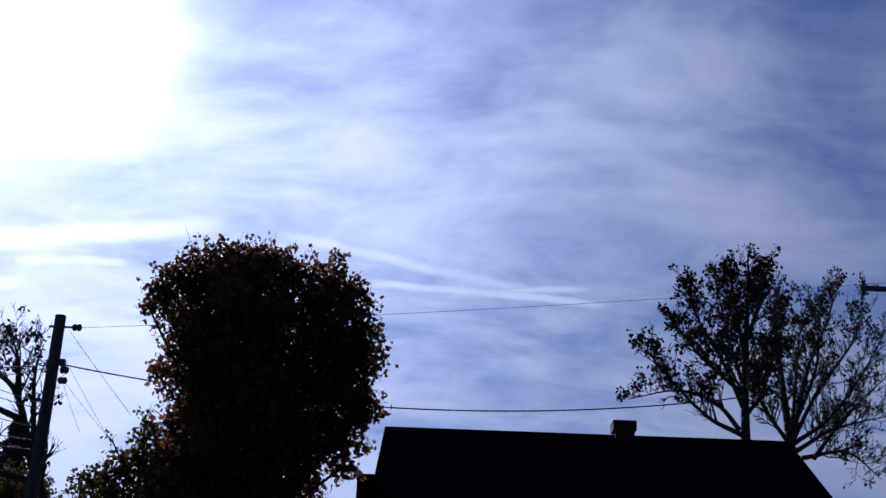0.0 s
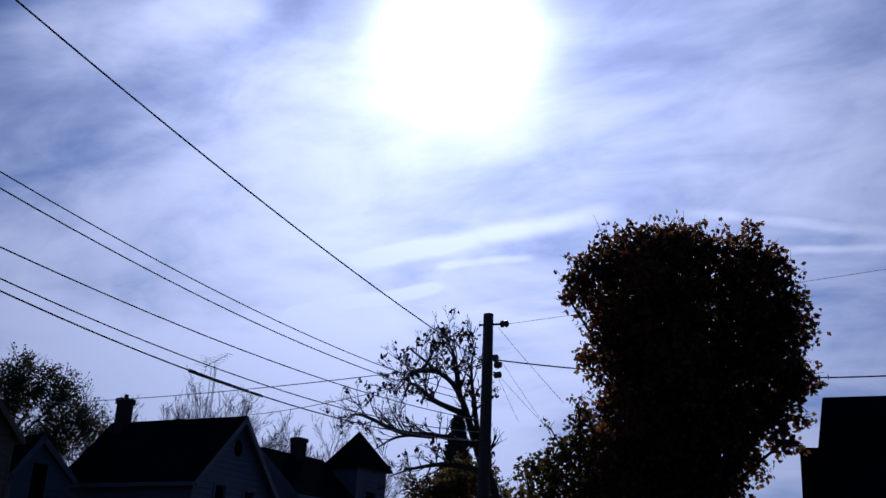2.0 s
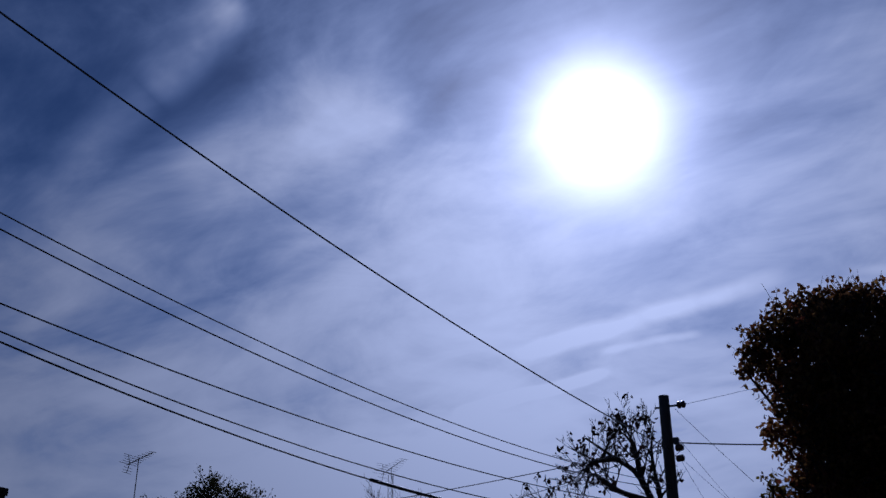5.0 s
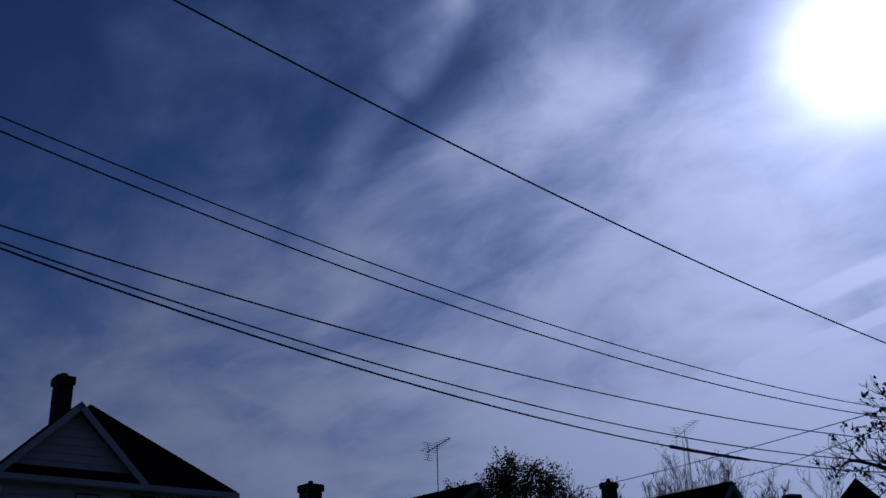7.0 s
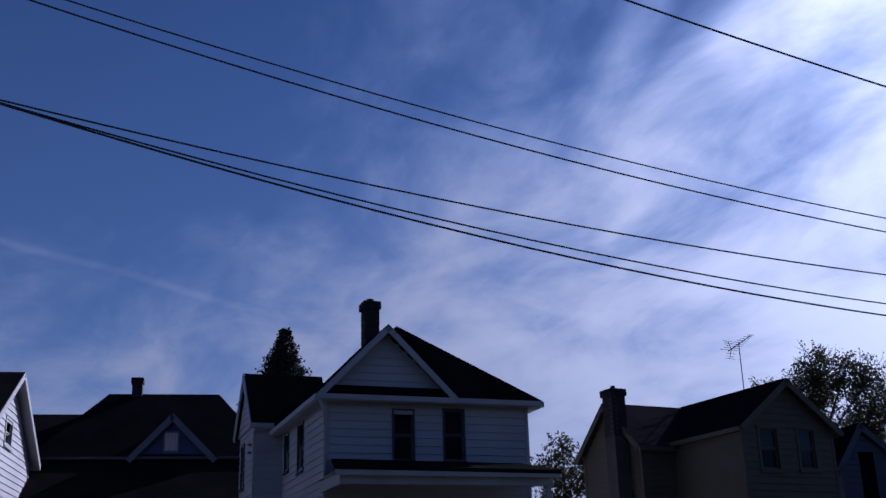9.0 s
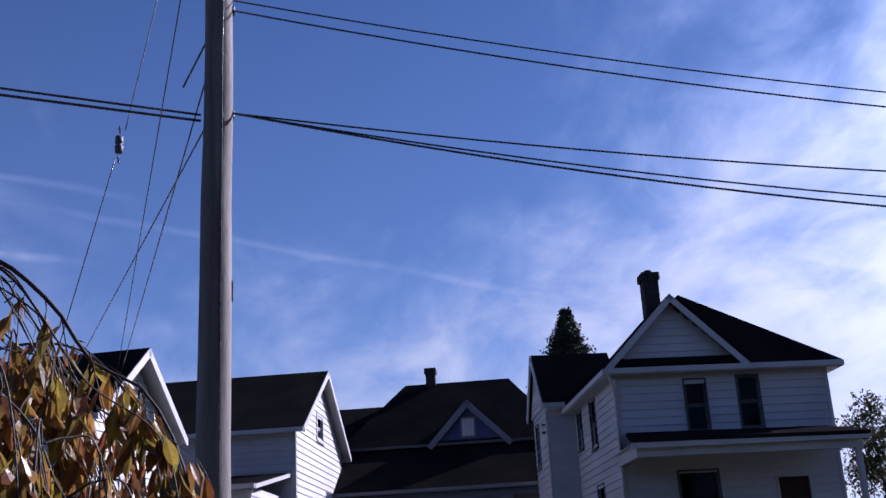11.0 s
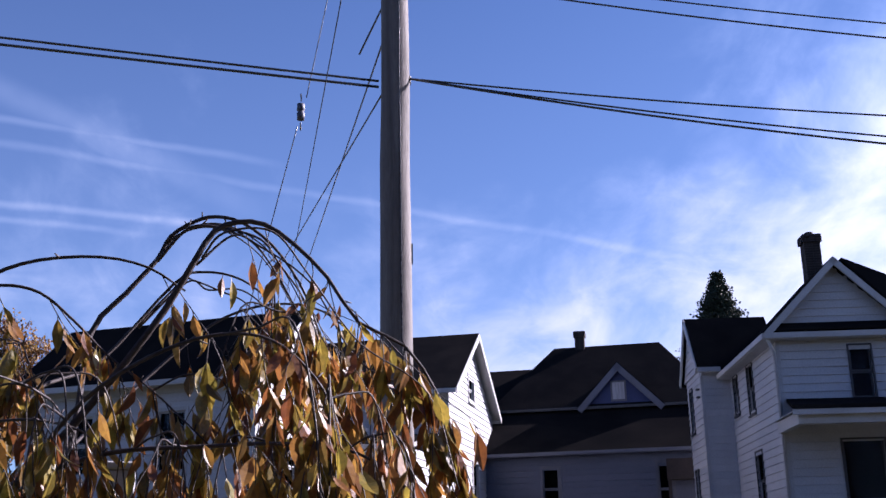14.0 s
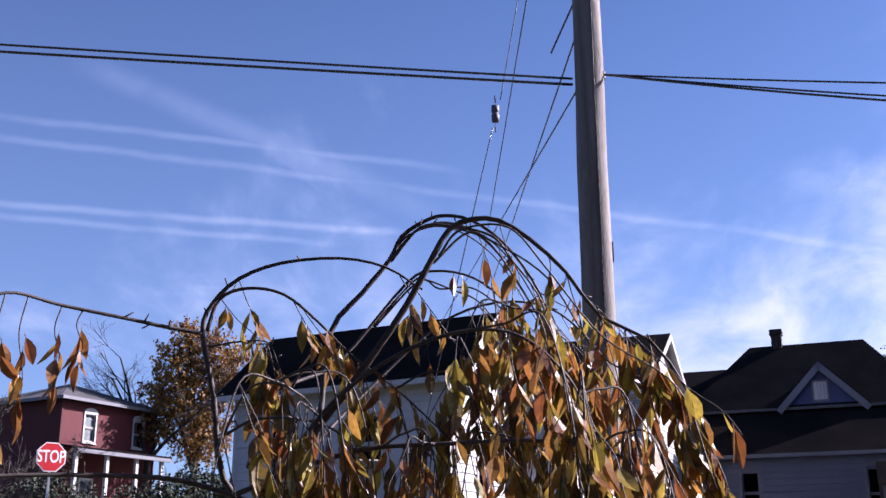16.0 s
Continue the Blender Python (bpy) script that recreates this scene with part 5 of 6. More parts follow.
def limb_tree(name, base, height, r, label, mat_leaf, seed, kids, spread=0.75, lift=0.06, ratio=0.62, leaves=0, size=0.1, trunk=0.35, lean=(0, 0), minr=0.006, main=4, group="", stretch=1.0):
    """A branching tree: a short trunk and main limbs that divide again and again."""
    rnd = random.Random(seed)
    ob = empty(name, Matrix.Translation(base), label, "tree", group)
    segs, tips = [], []
    t = Vector((lean[0] * trunk, lean[1] * trunk, height * trunk))
    segs.append((Vector((0, 0, -0.2)), t * 0.5 + Vector((rnd.uniform(-.1, .1), 0, 0)), r * 1.25, r))
    segs.append((segs[0][1], t, r, r * 0.85))
    for i in range(main):
        a = 2 * math.pi * (i + rnd.uniform(-.25, .25)) / main
        d = Vector((math.cos(a) * spread * stretch, math.sin(a) * spread, 1.0 if i else 2.2)).normalized()
        grow(rnd, segs, tips, t, d + Vector((lean[0], lean[1], 0)) * 0.1, height * (1 - trunk) * (0.95 if i == 0 else rnd.uniform(0.7, 0.92)), r * 0.6, len(kids), spread, lift, kids, ratio, minr)
    vs, fs = tube_data([s for s in segs if s[2] > r * 0.3], 7)
    mesh_ob("trunk", vs, fs, "bark", ob, smooth=True)
    vs, fs = tube_data([s for s in segs if s[2] <= r * 0.3], 4)
    tagged(mesh_ob("twigwork", vs, fs, "bark", ob), kind="stuff")
    if leaves:
        pts = []
        for _ in range(leaves):
            p, q = tips[rnd.randrange(len(tips))]
            pts.append(p.lerp(q, rnd.uniform(0.2, 1.05)) + Vector((rnd.gauss(0, 1), rnd.gauss(0, 1), rnd.gauss(0, 1))) * size * 0.5)
        leaf_mesh("crown", [tuple(p) for p in pts], size, mat_leaf, ob, seed, 1.3, 0.5)
    return ob


def crown_tree(name, base, trunk_r, fork, clumps, label, mat_leaf, seed, per_m3=240, size=0.13, twigs=26, out=1.12, group="", spikes=0.0):
    """A dense tree: limbs reach into clumps (x, y, z, radius), each filled with leaves and fringed with twigs."""
    rnd = random.Random(seed)
    ob = empty(name, Matrix.Translation(base), label, "tree", group)
    b = Vector(base)
    segs, pts = [], []
    f = Vector((0, 0, fork))
    segs += [(Vector((0, 0, -0.2)), f * 0.5, trunk_r * 1.3, trunk_r), (f * 0.5, f, trunk_r, trunk_r * 0.8)]
    for x, y, z, r in clumps:
        c = Vector((x, y, z)) - b
        mid = f + Vector(((c.x - f.x) * 0.35 + rnd.uniform(-.2, .2), (c.y - f.y) * 0.35 + rnd.uniform(-.2, .2), (c.z - f.z) * 0.6))
        segs += [(f, mid, trunk_r * 0.4, trunk_r * 0.2), (mid, c, trunk_r * 0.2, 0.02)]
        for _ in range(int(twigs * r * r)):
            d = Vector((rnd.gauss(0, 1), rnd.gauss(0, 1), rnd.gauss(0.35, 1))).normalized()
            tip = c + d * r * rnd.uniform(0.85, out + (0.3 if d.z > 0.4 else 0.18))
            m2 = c.lerp(tip, 0.55) + Vector((rnd.gauss(0, 1), rnd.gauss(0, 1), rnd.gauss(0, 1))) * 0.1 * r
            segs += [(c, m2, 0.025, 0.014), (m2, tip, 0.014, 0.004)]
            for _ in range(2):
                s = m2.lerp(tip, rnd.uniform(0.2, 0.7))
                segs.append((s, s + (d + Vector((rnd.gauss(0, 1), rnd.gauss(0, 1), rnd.gauss(0.4, 1))) * 0.6).normalized() * r * 0.3, 0.008, 0.003))
            if d.z > 0.35 and rnd.random() < spikes:
                end = tip + (d + Vector((0, 0, 0.8))).normalized() * rnd.uniform(0.15, 0.45)
                segs.append((tip, end, 0.007, 0.003))
                pts += [tip.lerp(end, rnd.random()) + Vector((rnd.gauss(0, 1), rnd.gauss(0, 1), rnd.gauss(0, 1))) * 0.03 for _ in range(3)]
            for _ in range(9):
                pts.append(m2.lerp(tip, rnd.uniform(0.1, 1.0)) + Vector((rnd.gauss(0, 1), rnd.gauss(0, 1), rnd.gauss(0, 1))) * 0.06)
        lumps = [(c, r * 0.82, per_m3)]
        for _ in range(int(7 + 9 * r)):
            d = Vector((rnd.gauss(0, 1), rnd.gauss(0, 1), rnd.gauss(0.1, 1))).normalized()
            lumps.append((c + d * r * rnd.uniform(0.75, 1.08), r * rnd.uniform(0.16, 0.36), per_m3 * rnd.uniform(0.5, 1.1)))
        for lc, lr, dens in lumps:
            for _ in range(int(dens * 4.19 * lr ** 3) + 3):
                d = Vector((rnd.gauss(0, 1), rnd.gauss(0, 1), rnd.gauss(0, 1))).normalized()
                pts.append(lc + d * lr * rnd.random() ** 0.45 * (1.0 + 0.3 * noise.noise((d * 2.2 + lc) * 1.3)))
    vs, fs = tube_data([s for s in segs if s[2] > 0.03], 7)
    mesh_ob("trunk", vs, fs, "bark", ob, smooth=True)
    vs, fs = tube_data([s for s in segs if s[2] <= 0.03], 4)
    tagged(mesh_ob("twigwork", vs, fs, "bark", ob), kind="stuff")
    leaf_mesh("crown", [tuple(p) for p in pts], size, mat_leaf, ob, seed, 1.1, 0.3)
    return ob


# the big rust-coloured maple and the lower tree beside it
crown_tree("maple_tree", (-3.5, 21.0, 0), 0.24, 2.6, [
    (-5.3, 20.9, 8.9, 0.6), (-4.7, 21.1, 9.1, 0.62), (-4.1, 20.8, 9.2, 0.62), (-3.5, 21.2, 9.25, 0.6), (-3.1, 20.9, 9.0, 0.5), (-2.3, 21.0, 9.0, 0.55), (-1.9, 21.2, 8.7, 0.5), (-2.6, 21.1, 8.5, 0.55), (-5.6, 20.9, 8.45, 0.4), (-5.9, 21.0, 8.3, 0.22), (-4.9, 21.2, 8.1, 0.8), (-3.8, 20.6, 8.0, 1.2),
    (-2.3, 21.0, 7.7, 1.0), (-1.55, 21.0, 8.1, 0.42), (-1.6, 21.1, 7.4, 0.5), (-4.6, 21.0, 7.0, 0.9), (-3.3, 21.0, 6.7, 1.3), (-1.95, 21.0, 6.6, 0.85), (-1.45, 20.9, 6.4, 0.45), (-4.3, 20.9, 5.7, 1.1), (-3.0, 21.3, 5.5, 1.05), (-2.0, 21.1, 5.75, 0.6), (-4.5, 21.0, 4.5, 1.1), (-3.5, 21.2, 4.3, 0.9), (-2.75, 21.1, 4.7, 0.4), (-1.75, 21.0, 5.3, 0.28)],
    "tall maple with dense rust-brown autumn leaves", "leaf_maple", 11, 900, 0.105, 62, 1.2, spikes=0.4)
crown_tree("tree", (-5.9, 21.6, 0), 0.16, 2.0, [(-5.5, 21.6, 5.5, 0.6), (-6.0, 21.4, 5.1, 0.6), (-5.3, 21.6, 4.7, 0.9), (-6.4, 21.6, 4.3, 0.8), (-5.6, 21.8, 3.8, 1.0), (-6.7, 21.4, 4.9, 0.35), (-6.7, 21.6, 3.6, 0.9), (-5.75, 21.4, 5.95, 0.3)],
           "small tree with olive and orange autumn leaves", "leaf_olive", 12, 650, 0.10, 34, 1.15, spikes=0.4)
crown_tree("tree", (-11.2, 29.5, 0.5), 0.14, 2.2, [(-11.4, 29.5, 5.6, 0.9), (-12.4, 29.6, 5.3, 0.8), (-10.6, 29.6, 5.4, 0.8), (-11.6, 29.4, 4.8, 1.0)], "low tree with orange-brown leaves behind the pole", "leaf_olive", 13, 500, 0.11)
# limbs of the crooked tree by the pole and of the two open trees beyond the dark roof
CROOKED_LIMBS = [
    [(-9.38, 27.30, 4.53), (-9.60, 27.12, 5.37), (-9.86, 26.93, 6.03), (-10.33, 26.44, 7.63), (-10.89, 26.09, 8.19), (-11.51, 25.69, 8.70)],
    [(-9.97, 26.84, 6.31), (-10.94, 26.76, 6.55), (-12.05, 26.63, 6.53), (-12.81, 26.69, 6.19)],
    [(-10.96, 26.43, 6.50), (-11.93, 26.34, 6.61), (-13.03, 26.08, 7.04), (-13.58, 26.20, 6.83)],
    [(-10.33, 26.44, 7.63), (-10.40, 26.23, 8.47), (-10.57, 26.06, 8.97)],
    [(-9.81, 26.96, 5.94), (-9.88, 26.47, 7.19), (-9.86, 26.03, 8.14), (-9.65, 25.70, 8.79)],
    [(-10.17, 26.62, 7.08), (-10.74, 25.87, 7.28), (-11.14, 25.14, 7.60), (-11.24, 24.74, 6.95)],
    [(-9.72, 27.04, 5.66), (-10.63, 26.56, 5.77), (-11.40, 26.14, 5.60), (-11.90, 25.83, 5.36)],
    [(-10.89, 26.09, 8.19), (-11.20, 25.27, 7.93), (-11.25, 24.62, 7.36)],
]
OPEN_LIMBS = [
    [(12.0, 42.0, 10.2), (12.1, 42.0, 12.4), (12.3, 42.0, 14.7), (12.5, 42.0, 16.7), (12.6, 42.0, 18.4)],
    [(11.8, 42.0, 11.0), (10.9, 41.7, 11.9), (9.3, 41.3, 12.3), (7.3, 41.0, 11.8)],
    [(12.0, 42.0, 11.9), (11.2, 41.7, 13.7), (10.2, 41.4, 15.4), (9.8, 41.1, 16.7)],
    [(12.1, 42.0, 12.6), (11.8, 42.7, 14.9), (11.5, 43.4, 18.0)],
    [(12.2, 42.0, 13.8), (11.7, 41.1, 15.6), (11.3, 40.2, 17.0)],
    [(12.3, 42.0, 14.7), (13.0, 42.2, 16.3), (13.5, 42.4, 18.0)],
    [(12.1, 42.0, 12.9), (13.4, 42.5, 14.3), (14.5, 43.0, 16.7)],
    [(11.9, 42.0, 10.8), (10.4, 41.5, 11.4), (8.8, 41.1, 12.9), (7.9, 40.6, 13.8)],
    [(12.1, 42.0, 12.4), (10.3, 41.0, 13.5), (9.0, 40.0, 14.6)],
    [(12.0, 42.0, 11.5), (12.7, 41.5, 12.5), (13.1, 41.0, 14.2)],
]
FAN_LIMBS = [
    [(15.1, 46.0, 11.1), (14.9, 46.0, 14.0), (14.8, 46.0, 16.8), (15.0, 46.0, 18.0)],
    [(15.2, 46.0, 11.7), (16.2, 46.2, 14.9), (17.4, 46.5, 17.3), (17.9, 46.7, 19.1)],
    [(15.2, 46.0, 11.6), (16.5, 46.1, 13.8), (18.3, 46.2, 16.2), (19.0, 46.3, 18.4)],
    [(15.2, 46.0, 11.4), (16.7, 45.5, 12.5), (18.1, 45.0, 14.4), (19.0, 44.5, 16.0)],
    [(15.3, 46.0, 11.1), (17.0, 45.9, 12.1), (19.3, 45.7, 12.7)],
    [(15.1, 46.0, 11.5), (15.7, 46.4, 14.6), (16.2, 46.7, 17.1)],
    [(15.0, 46.0, 11.4), (14.0, 45.8, 12.8), (13.6, 45.7, 13.6)],
    [(16.0, 46.0, 10.8), (17.7, 46.3, 12.8), (20.2, 46.6, 15.1)],
    [(15.1, 46.0, 11.8), (16.9, 47.0, 15.4), (17.3, 48.1, 18.4)],
    [(15.5, 46.0, 10.8), (17.6, 46.4, 11.2), (19.1, 46.8, 10.2)],
]


def limbed_tree(base, limbs, r, label, seed, kids, leaves, size, reach, high, minr=0.010, sides=3):
    """A tree with a few known limbs that bear many upward twigs; leaves hang on mostly in the upper part."""
    rnd = random.Random(seed)
    b = Vector(base)
    ob = empty("tree", Matrix.Translation(b), label, "tree", "open trees")
    segs, tips = [], []
    foot = Vector(limbs[0][0]) - b
    thick = [(Vector((0, 0, -0.2)), foot * 0.5 + Vector((0.1, 0, 0)), r * 1.4, r * 1.2), (foot * 0.5 + Vector((0.1, 0, 0)), foot, r * 1.2, r)]
    for k, pts in enumerate(limbs):
        path = [p - b for p in arc(pts, 18)]
        n = len(path) - 1
        r0 = r if k == 0 else r * 0.55
        for i in range(n):
            ra, rb = r0 * (1 - 0.88 * i / n), r0 * (1 - 0.88 * (i + 1) / n)
            thick.append((path[i], path[i + 1], ra, rb))
            if i < n * 0.2:
                continue
            for _ in range(sides if k else min(2, sides)):
                d = (path[i + 1] - path[i]).normalized()
                side = Vector((rnd.gauss(0, 1), rnd.gauss(0, 0.8), rnd.gauss(0.25, 0.7))).normalized()
                grow(rnd, segs, tips, path[i], (d * 0.7 + side * 0.75 + Vector((0, 0, 0.3))).normalized(), reach * rnd.uniform(0.5, 1.1) * (1.1 - 0.5 * i / n), max(1.4 * minr, rb * 0.45), len(kids), 0.7, 0.07, kids, 0.55, minr)
    vs, fs = tube_data(thick, 7)
    mesh_ob("trunk", vs, fs, "bark", ob, smooth=True)
    vs, fs = tube_data(segs, 4)
    tagged(mesh_ob("twigwork", vs, fs, "bark", ob), kind="stuff")
    pts = []
    while len(pts) < leaves:
        p, q = tips[rnd.randrange(len(tips))]
        if rnd.random() > 0.25 + 0.75 * min(1.0, max(0.0, ((q + b).z - high) / 3.0)):
            continue
        c = p.lerp(q, rnd.uniform(0.3, 1.05))
        for _ in range(3):
            pts.append(c + Vector((rnd.gauss(0, 1), rnd.gauss(0, 1), rnd.gauss(0, 1))) * size * 0.6)
    leaf_mesh("crown", [tuple(p) for p in pts], size, "leaf_dead", ob, seed, 1.2, 0.5)


limbed_tree((CROOKED_LIMBS[0][0][0] + 0.4, CROOKED_LIMBS[0][0][1], 0.3), CROOKED_LIMBS, 0.17, "nearly bare crooked tree with thin dark branches", 24, (4, 3), 480, 0.125, 1.05, 5.5, 0.006, 1)
limbed_tree((12.0, 42.0, 0), OPEN_LIMBS, 0.2, "tall tree with sparse dry brown leaves on upright branches", 36, (3, 3), 5200, 0.155, 1.25, 11.5)
limbed_tree((15.1, 46.0, 0), FAN_LIMBS, 0.2, "fan-shaped open tree with bare branches and few brown leaves", 32, (4, 3), 2100, 0.14, 1.45, 14.5)
crown_tree("tree", (-36.2, 37.9, 1.5), 0.3, 4.5, [(-36.0, 37.8, 11.1, 1.5), (-37.6, 36.4, 10.4, 1.1), (-34.6, 39.2, 10.8, 1.2), (-33.6, 40.0, 9.6, 1.1), (-36.6, 37.2, 9.4, 1.3), (-34.6, 39.0, 8.8, 1.3), (-38.4, 35.6, 9.9, 0.6), (-35.0, 38.8, 11.8, 0.6)],
           "round-headed tree with thinning dull green leaves", "leaf_green", 14, 330, 0.11, 26)
crown_tree("tree", (-37.6, 24.9, 1.5), 0.18, 3.0, [(-37.6, 24.8, 7.8, 0.7), (-38.0, 24.4, 6.9, 0.9), (-37.0, 25.4, 6.6, 1.0), (-37.8, 24.6, 5.5, 1.2)], "small leafy tree between two houses", "leaf_green", 15, 420, 0.10, 24)
crown_tree("tree", (-63.0, -20.6, 2.0), 0.35, 5.0, [(-61.5, -20.9, 14.6, 1.1), (-62.2, -19.5, 14.4, 1.1), (-62.8, -18.2, 13.7, 0.9), (-61.8, -21.6, 13.3, 1.3), (-62.6, -19.6, 12.8, 1.5), (-61.9, -22.6, 11.6, 1.2), (-62.8, -18.6, 11.7, 1.2), (-62.2, -21.0, 11.2, 1.6), (-62.0, -22.6, 9.8, 1.3), (-62.7, -20.2, 9.4, 1.8)],
           "tall thinning golden-brown autumn tree beyond the brick house", "leaf_gold", 16, 75, 0.17, 40, 1.25)
crown_tree("shrub", (-43.8, -15.4, 1.8), 0.08, 0.6, [(-43.8, -15.4, 4.5, 1.0), (-45.1, -14.8, 5.1, 1.0), (-45.4, -13.8, 4.6, 1.1), (-43.5, -16.4, 4.1, 0.9), (-46.6, -13.2, 4.8, 1.2), (-44.1, -14.6, 3.9, 1.2), (-42.6, -18.6, 3.9, 1.0), (-41.9, -20.1, 4.0, 1.2), (-43.1, -17.4, 3.8, 1.0)], "dark evergreen shrubs before the brick house porch", "needle", 51, 220, 0.13, 14)
limb_tree("tree", (-46.0, -25.0, 1.8), 6.2, 0.08, "bare dark shrub beside the brick house", "leaf_dead", 41, (6, 6, 6), 0.8, 0.05, 0.55, 300, 0.1, 0.2, main=6, minr=0.012)
limb_tree("tree", (-61.6, -22.9, 2.0), 12.6, 0.2, "bare tree behind the golden tree", "leaf_dead", 37, (5, 5, 5), 0.8, 0.03, 0.58, 0, 0.1, 0.45)
rr = random.Random(5)
for fx, fy, fh in ((-71.5, 84.0, 20.0), (-66.5, 87.5, 21.5), (-63.5, 90.5, 22.0), (-60.0, 92.0, 21.5), (-56.0, 95.0, 19.5), (-53.0, 96.5, 20.0), (-50.0, 98.0, 18.5), (-75.0, 80.0, 19.0)):
    limb_tree("tree", (fx, fy, 2.5), fh - 4.0, 0.22, "distant bare broom-shaped tree", "leaf_dead", rr.randrange(999), (8, 7, 5), 0.6, 0.08, 0.5, 0, 0.1, 0.3, main=8, minr=0.012, group="distant bare trees")


def conifer(x, y, z0, z1, r, seed, label):
    rnd = random.Random(seed)
    ob = empty("spruce_tree", Matrix.Translation((x, y, z0)), label, "tree", "conifers")
    h = z1 - z0
    vs, fs = tube_data([(Vector((0, 0, -0.2)), Vector((0, 0, h * 0.97)), 0.2, 0.02)], 7)
    mesh_ob("trunk", vs, fs, "bark", ob)
    segs, pts = [], []
    z = h * 0.25
    while z < h:
        rad = r * (1 - z / h) ** 0.95 + 0.04
        for i in range(16):
            a = rnd.uniform(0, 6.28)
            ln = rad * rnd.uniform(0.75, 1.15)
            tip = Vector((math.cos(a) * ln, math.sin(a) * ln, z - 0.12 * ln + 0.25 * (ln / r) ** 2 * 0.5))
            s = Vector((0, 0, z + 0.1))
            segs.append((s, tip, 0.02, 0.006))
            for _ in range(55):
                u = rnd.uniform(0.1, 1.0)
                pts.append(s.lerp(tip, u) + Vector((rnd.gauss(0, 1), rnd.gauss(0, 1), rnd.gauss(-0.3, 0.7))) * 0.12)
        z += 0.22
    vs, fs = tube_data(segs, 4)
    tagged(mesh_ob("twigwork", vs, fs, "bark", ob), kind="stuff")
    leaf_mesh("crown", [tuple(p) for p in pts], 0.13, "needle", ob, seed, 1.3, 0.2)


conifer(-56.9, 19.6, 2.0, 16.7, 8.0, 3, "dark green spruce rising behind the white house")
conifer(-21.6, 56.0, 2.0, 12.9, 3.4, 4, "dark conifer behind the bare tree")

# ---------------------------------------------------------------- weeping cherry


def cherry_leaf(rnd, at, size, way, verts, faces):
    """A long pointed leaf that hangs, folded and curled, on its stalk."""
    d = (Vector((rnd.gauss(0, 0.25), rnd.gauss(0, 0.25), -1)) + way * 0.2).normalized()
    s = Vector((rnd.gauss(0, 1), rnd.gauss(0, 1), 0))
    s = (s - d * s.dot(d)).normalized()
    k = d.cross(s)
    st = at + d * size * 0.14
    i = len(verts)
    curl = rnd.uniform(-0.4, 0.5)
    fold = rnd.uniform(0.1, 0.75)
    wid = size * rnd.uniform(0.15, 0.22)
    rows = [(0.0, 0.05), (0.18, 0.62), (0.42, 1.0), (0.68, 0.78), (0.88, 0.35), (1.0, 0.02)]
    for u, ww in rows:
        c = st + d * size * u * (1 - 0.15 * abs(curl) * u) + k * size * curl * u * u
        verts += [c + s * wid * ww + k * wid * ww * fold, c, c - s * wid * ww + k * wid * ww * fold]
    for r in range(len(rows) - 1):
        a = i + r * 3
        faces += [(a, a + 1, a + 4, a + 3), (a + 1, a + 2, a + 5, a + 4)]
    j = len(verts)
    verts += [at + s * 0.0012, at - s * 0.0012, st - s * 0.0012, st + s * 0.0012]
    faces.append((j, j + 1, j + 2, j + 3))


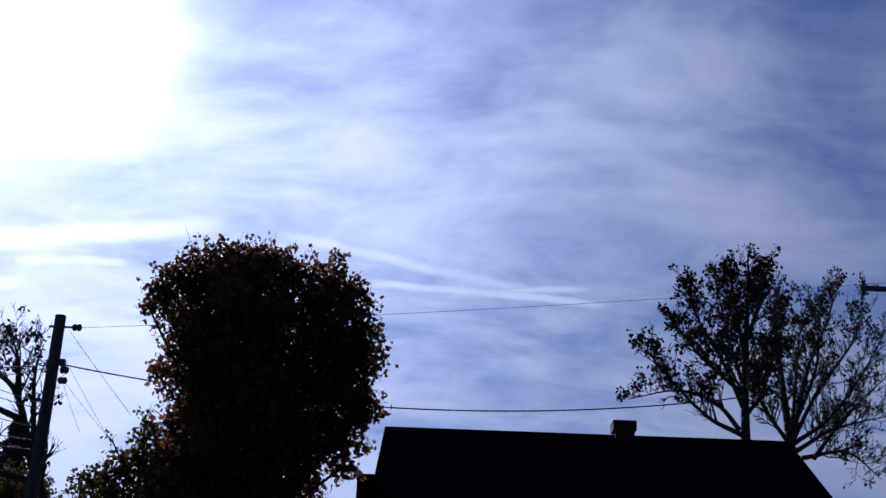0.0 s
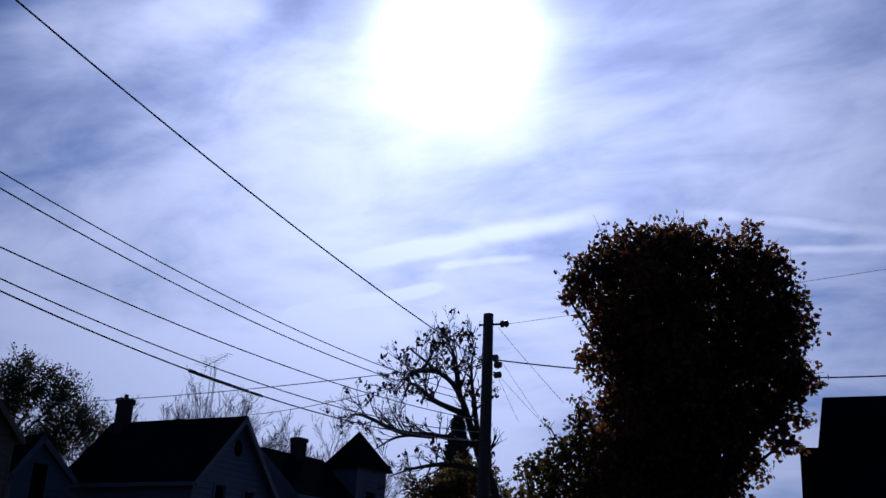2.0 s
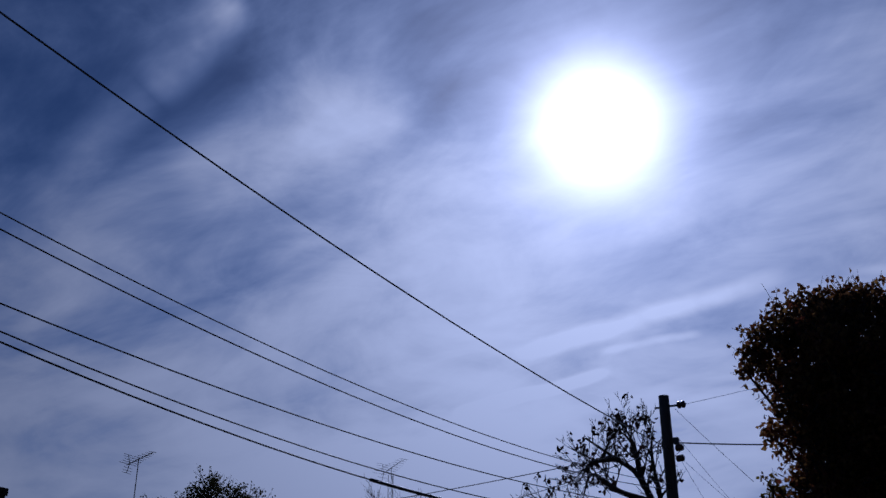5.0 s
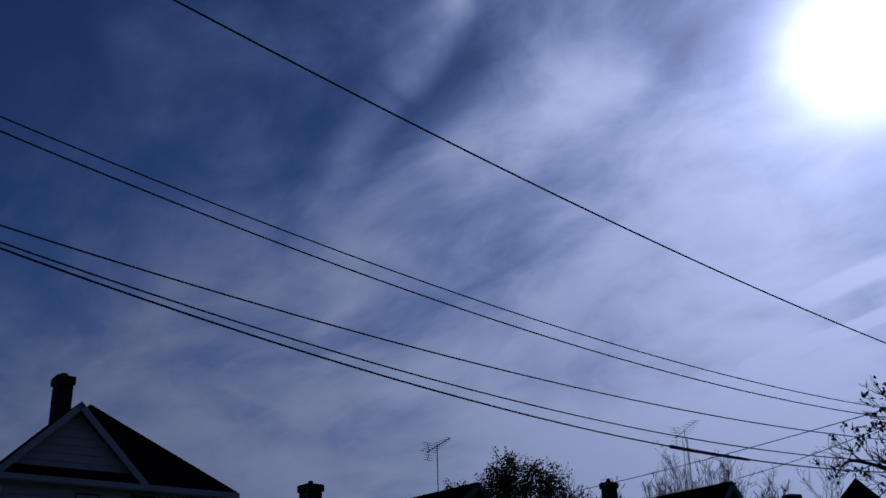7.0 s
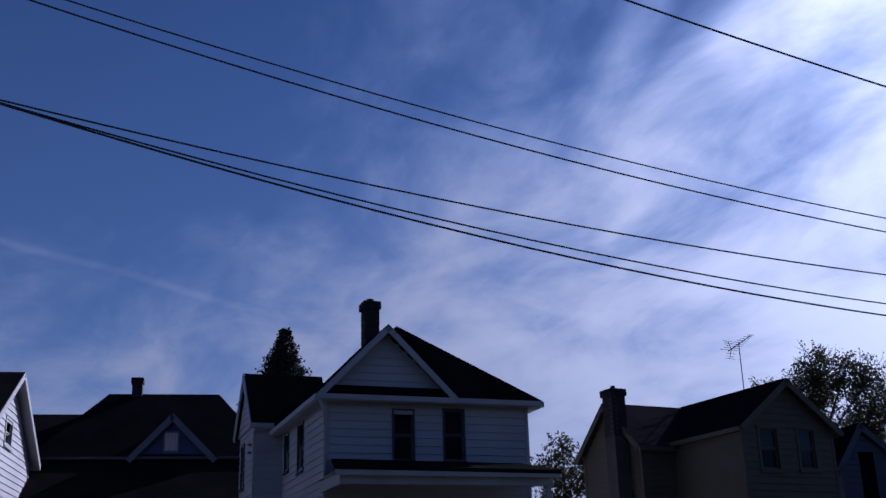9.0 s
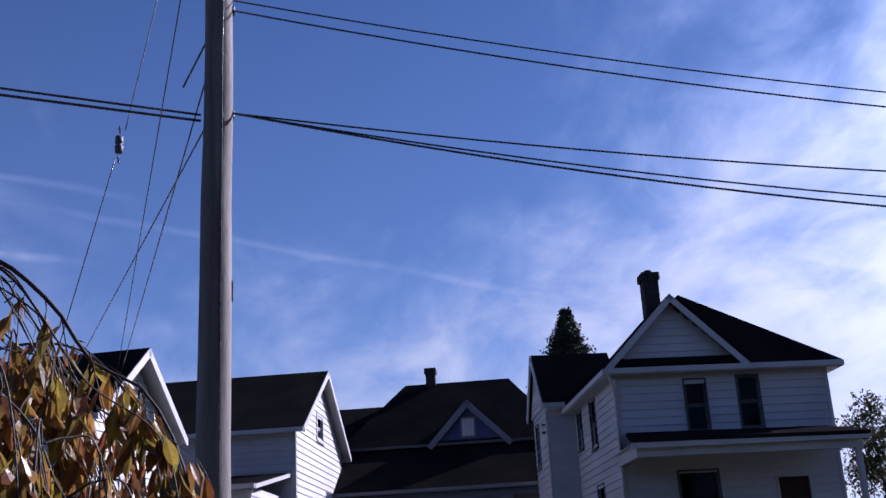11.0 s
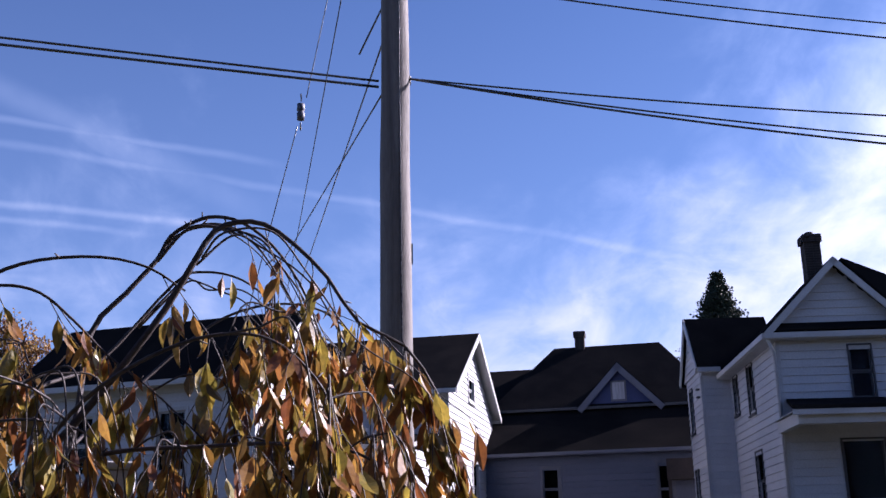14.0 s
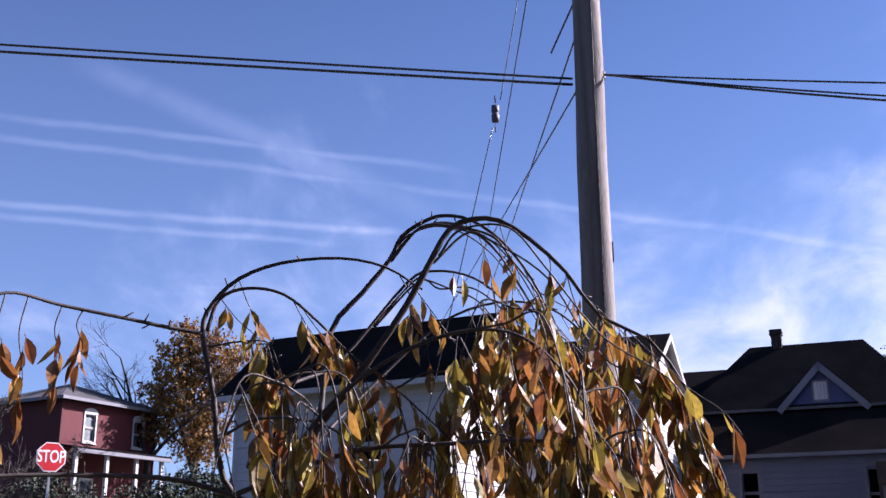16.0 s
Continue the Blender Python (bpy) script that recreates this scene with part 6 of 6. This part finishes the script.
def weeping_cherry():
    rnd = random.Random(21)
    ob = empty("weeping_cherry_tree", Matrix.Translation((-3.45, -1.35, 0)), "weeping cherry with arching bare shoots and hanging orange-brown leaves", "tree")
    o = Vector((-3.45, -1.35, 0))
    vs, fs = path_tube([Vector(p) for p in ((0, 0, -0.1), (0.02, -0.03, 0.5), (-0.02, 0.02, 1.0), (0.01, 0.0, 1.45))], 0.07, 0.055, 10)
    mesh_ob("trunk", vs, fs, "bark_cherry", ob, smooth=True)
    for pts, r0, r1 in CHERRY_LIMBS:
        vs, fs = path_tube([p - o for p in arc(pts)], r0 * 0.7, r1 * 0.8, 7)
        mesh_ob("limb", vs, fs, "bark_cherry", ob, smooth=True)
    # hanging shoots
    tw, lv = [], {"leaf_orange": ([], []), "leaf_yellow": ([], [])}
    for pts, r0, r1 in CHERRY_LIMBS:
        path = arc(pts)
        for i in range(2, len(path) - 1):
            if rnd.random() < 0.25:
                # short spur
                d = Vector((rnd.gauss(0, 1), rnd.gauss(0, 1), rnd.gauss(0.3, 1))).normalized()
                tw.append(([path[i], path[i] + d * rnd.uniform(0.015, 0.04)], 0.003, 0.002))
    # arching branchlets that spring from the limbs, and shoots that hang from both
    carriers = [(arc(pts), r1) for pts, r0, r1 in CHERRY_LIMBS]
    for _ in range(60):
        path, r1 = carriers[rnd.choice((0, 2, 4, 5, 6, 7, 8, 9, 11, 12))]
        i = rnd.randrange(len(path) // 3, len(path) - 1)
        s0 = path[i]
        out = Vector((rnd.gauss(0, 1), rnd.gauss(0.35, 1), 0)).normalized()
        reach, rise = rnd.uniform(0.12, 0.32), rnd.uniform(0.0, 0.05)
        br = arc([s0, s0 + out * reach * 0.35 + Vector((0, 0, rise)), s0 + out * reach * 0.75 + Vector((0, 0, rise * 0.3)), s0 + out * reach + Vector((0, 0, -0.12 - reach * 0.5)), s0 + out * reach * 1.08 + Vector((0, 0, -0.3 - reach * rnd.uniform(0.5, 1.4)))], 20)
        if max(p.z for p in br) > 2.5 - 0.7 * max(0.0, max(p.y for p in br) + 0.75) or max(p.x for p in br) > -2.3 or min(p.y for p in br) < -1.65 or (min(p.y for p in br) < -0.95 and max(p.z for p in br) > 2.15):
            continue
        tw.append((br, 0.0038, 0.0016))
        carriers.append((br, 0.002))
    # thin shoots that follow the crests of the main limbs
    for k in (4, 4, 5, 5, 5, 6, 8, 8):
        off = Vector((rnd.gauss(0, 0.06), rnd.gauss(0, 0.03), -rnd.uniform(0.02, 0.12)))
        path = arc(CHERRY_LIMBS[k][0])
        path = path[int(len(path) * 0.35):]
        tw.append((arc([p + off * (i / 4 + 0.2) + Vector((rnd.gauss(0, .01), rnd.gauss(0, .012), rnd.gauss(0, .01))) for i, p in enumerate(path[::max(1, len(path) // 5)])], 30), 0.0042, 0.0018))
        carriers.append((path, 0.002))
    shoots = 0
    while shoots < 280:
        path, r1 = carriers[rnd.randrange(len(carriers))]
        i = rnd.randrange(int(len(path) * 0.45), len(path))
        p = path[i]
        if not -1.75 < p.y < -0.1 or (p.z > 2.45 and rnd.random() < 0.8) or p.z < 1.15 or (p.y < -1.1 and rnd.random() < 0.15):
            continue
        shoots += 1
        ln = rnd.uniform(0.15, 0.4) if p.z > 2.3 else rnd.uniform(0.3, 0.85)
        drift = Vector((rnd.gauss(0, 0.10), rnd.gauss(0.04, 0.10), 0))
        pts = [p + drift * s + Vector((rnd.gauss(0, .008), rnd.gauss(0, .008), -ln * s)) for s in (0, 0.2, 0.4, 0.6, 0.8, 1.0)]
        pts[0] = p
        tw.append((arc(pts, 15), 0.0019, 0.0009))
        n_leaf = int(ln * rnd.uniform(21, 33)) + 1
        hue = rnd.random() + 0.2 * (p.y + 1.0)
        for _ in range(n_leaf):
            s = rnd.uniform(0.1, 1.0)
            i = min(4, int(s * 5))
            at = pts[i].lerp(pts[i + 1], s * 5 - i)
            if at.z > 2.33 and rnd.random() < (0.8 if at.z > 2.46 else 0.35):
                continue
            key = "leaf_orange" if rnd.random() < 0.25 + 0.5 * (hue > 0.62) else "leaf_yellow"
            cherry_leaf(rnd, at, rnd.uniform(0.064, 0.108), drift, *lv[key])
    # leaves set straight on the drooping ends of the outer limbs
    for k in (2, 4, 5, 6, 8, 12, 13):
        path = arc(CHERRY_LIMBS[k][0])
        for i in range(int(len(path) * 0.62), len(path)):
            for _ in range(rnd.randrange(1, 4) if path[i].z < 2.3 else rnd.random() < 0.2):
                cherry_leaf(rnd, path[i] + Vector((rnd.gauss(0, .01), rnd.gauss(0, .01), 0)), rnd.uniform(0.06, 0.105), Vector((0, 0, 0)), *lv["leaf_orange" if rnd.random() < 0.6 else "leaf_yellow"])
    low_path = arc(CHERRY_LIMBS[1][0], 40)
    for fr, ln in ((0.46, 0.16), (0.50, 0.24), (0.60, 0.36), (0.66, 0.42), (0.72, 0.46), (0.70, 0.38)):
        p = low_path[int(len(low_path) * fr)]
        tw.append((arc([p, p + Vector((0.012, -0.01, -ln * 0.3)), p + Vector((-0.004, 0.006, -ln * 0.65)), p + Vector((0, 0, -ln))], 12), 0.0024, 0.0012))
        for k in range(7):
            cherry_leaf(rnd, p + Vector((0, 0, -ln * (0.3 + 0.1 * k))), 0.085, Vector((0, 0, 0)), *lv["leaf_orange"])
    vs, fs = join([path_tube(p, a, b, 5) for p, a, b in tw])
    tagged(mesh_ob("twigwork", [v - o for v in vs], fs, "bark_cherry", ob, smooth=True), kind="stuff")
    for key, (v, f) in lv.items():
        tagged(mesh_ob("foliage", [q - o for q in v], f, key, ob, "orange-brown hanging leaves" if key == "leaf_orange" else "olive and yellow hanging leaves"), kind="stuff")


weeping_cherry()
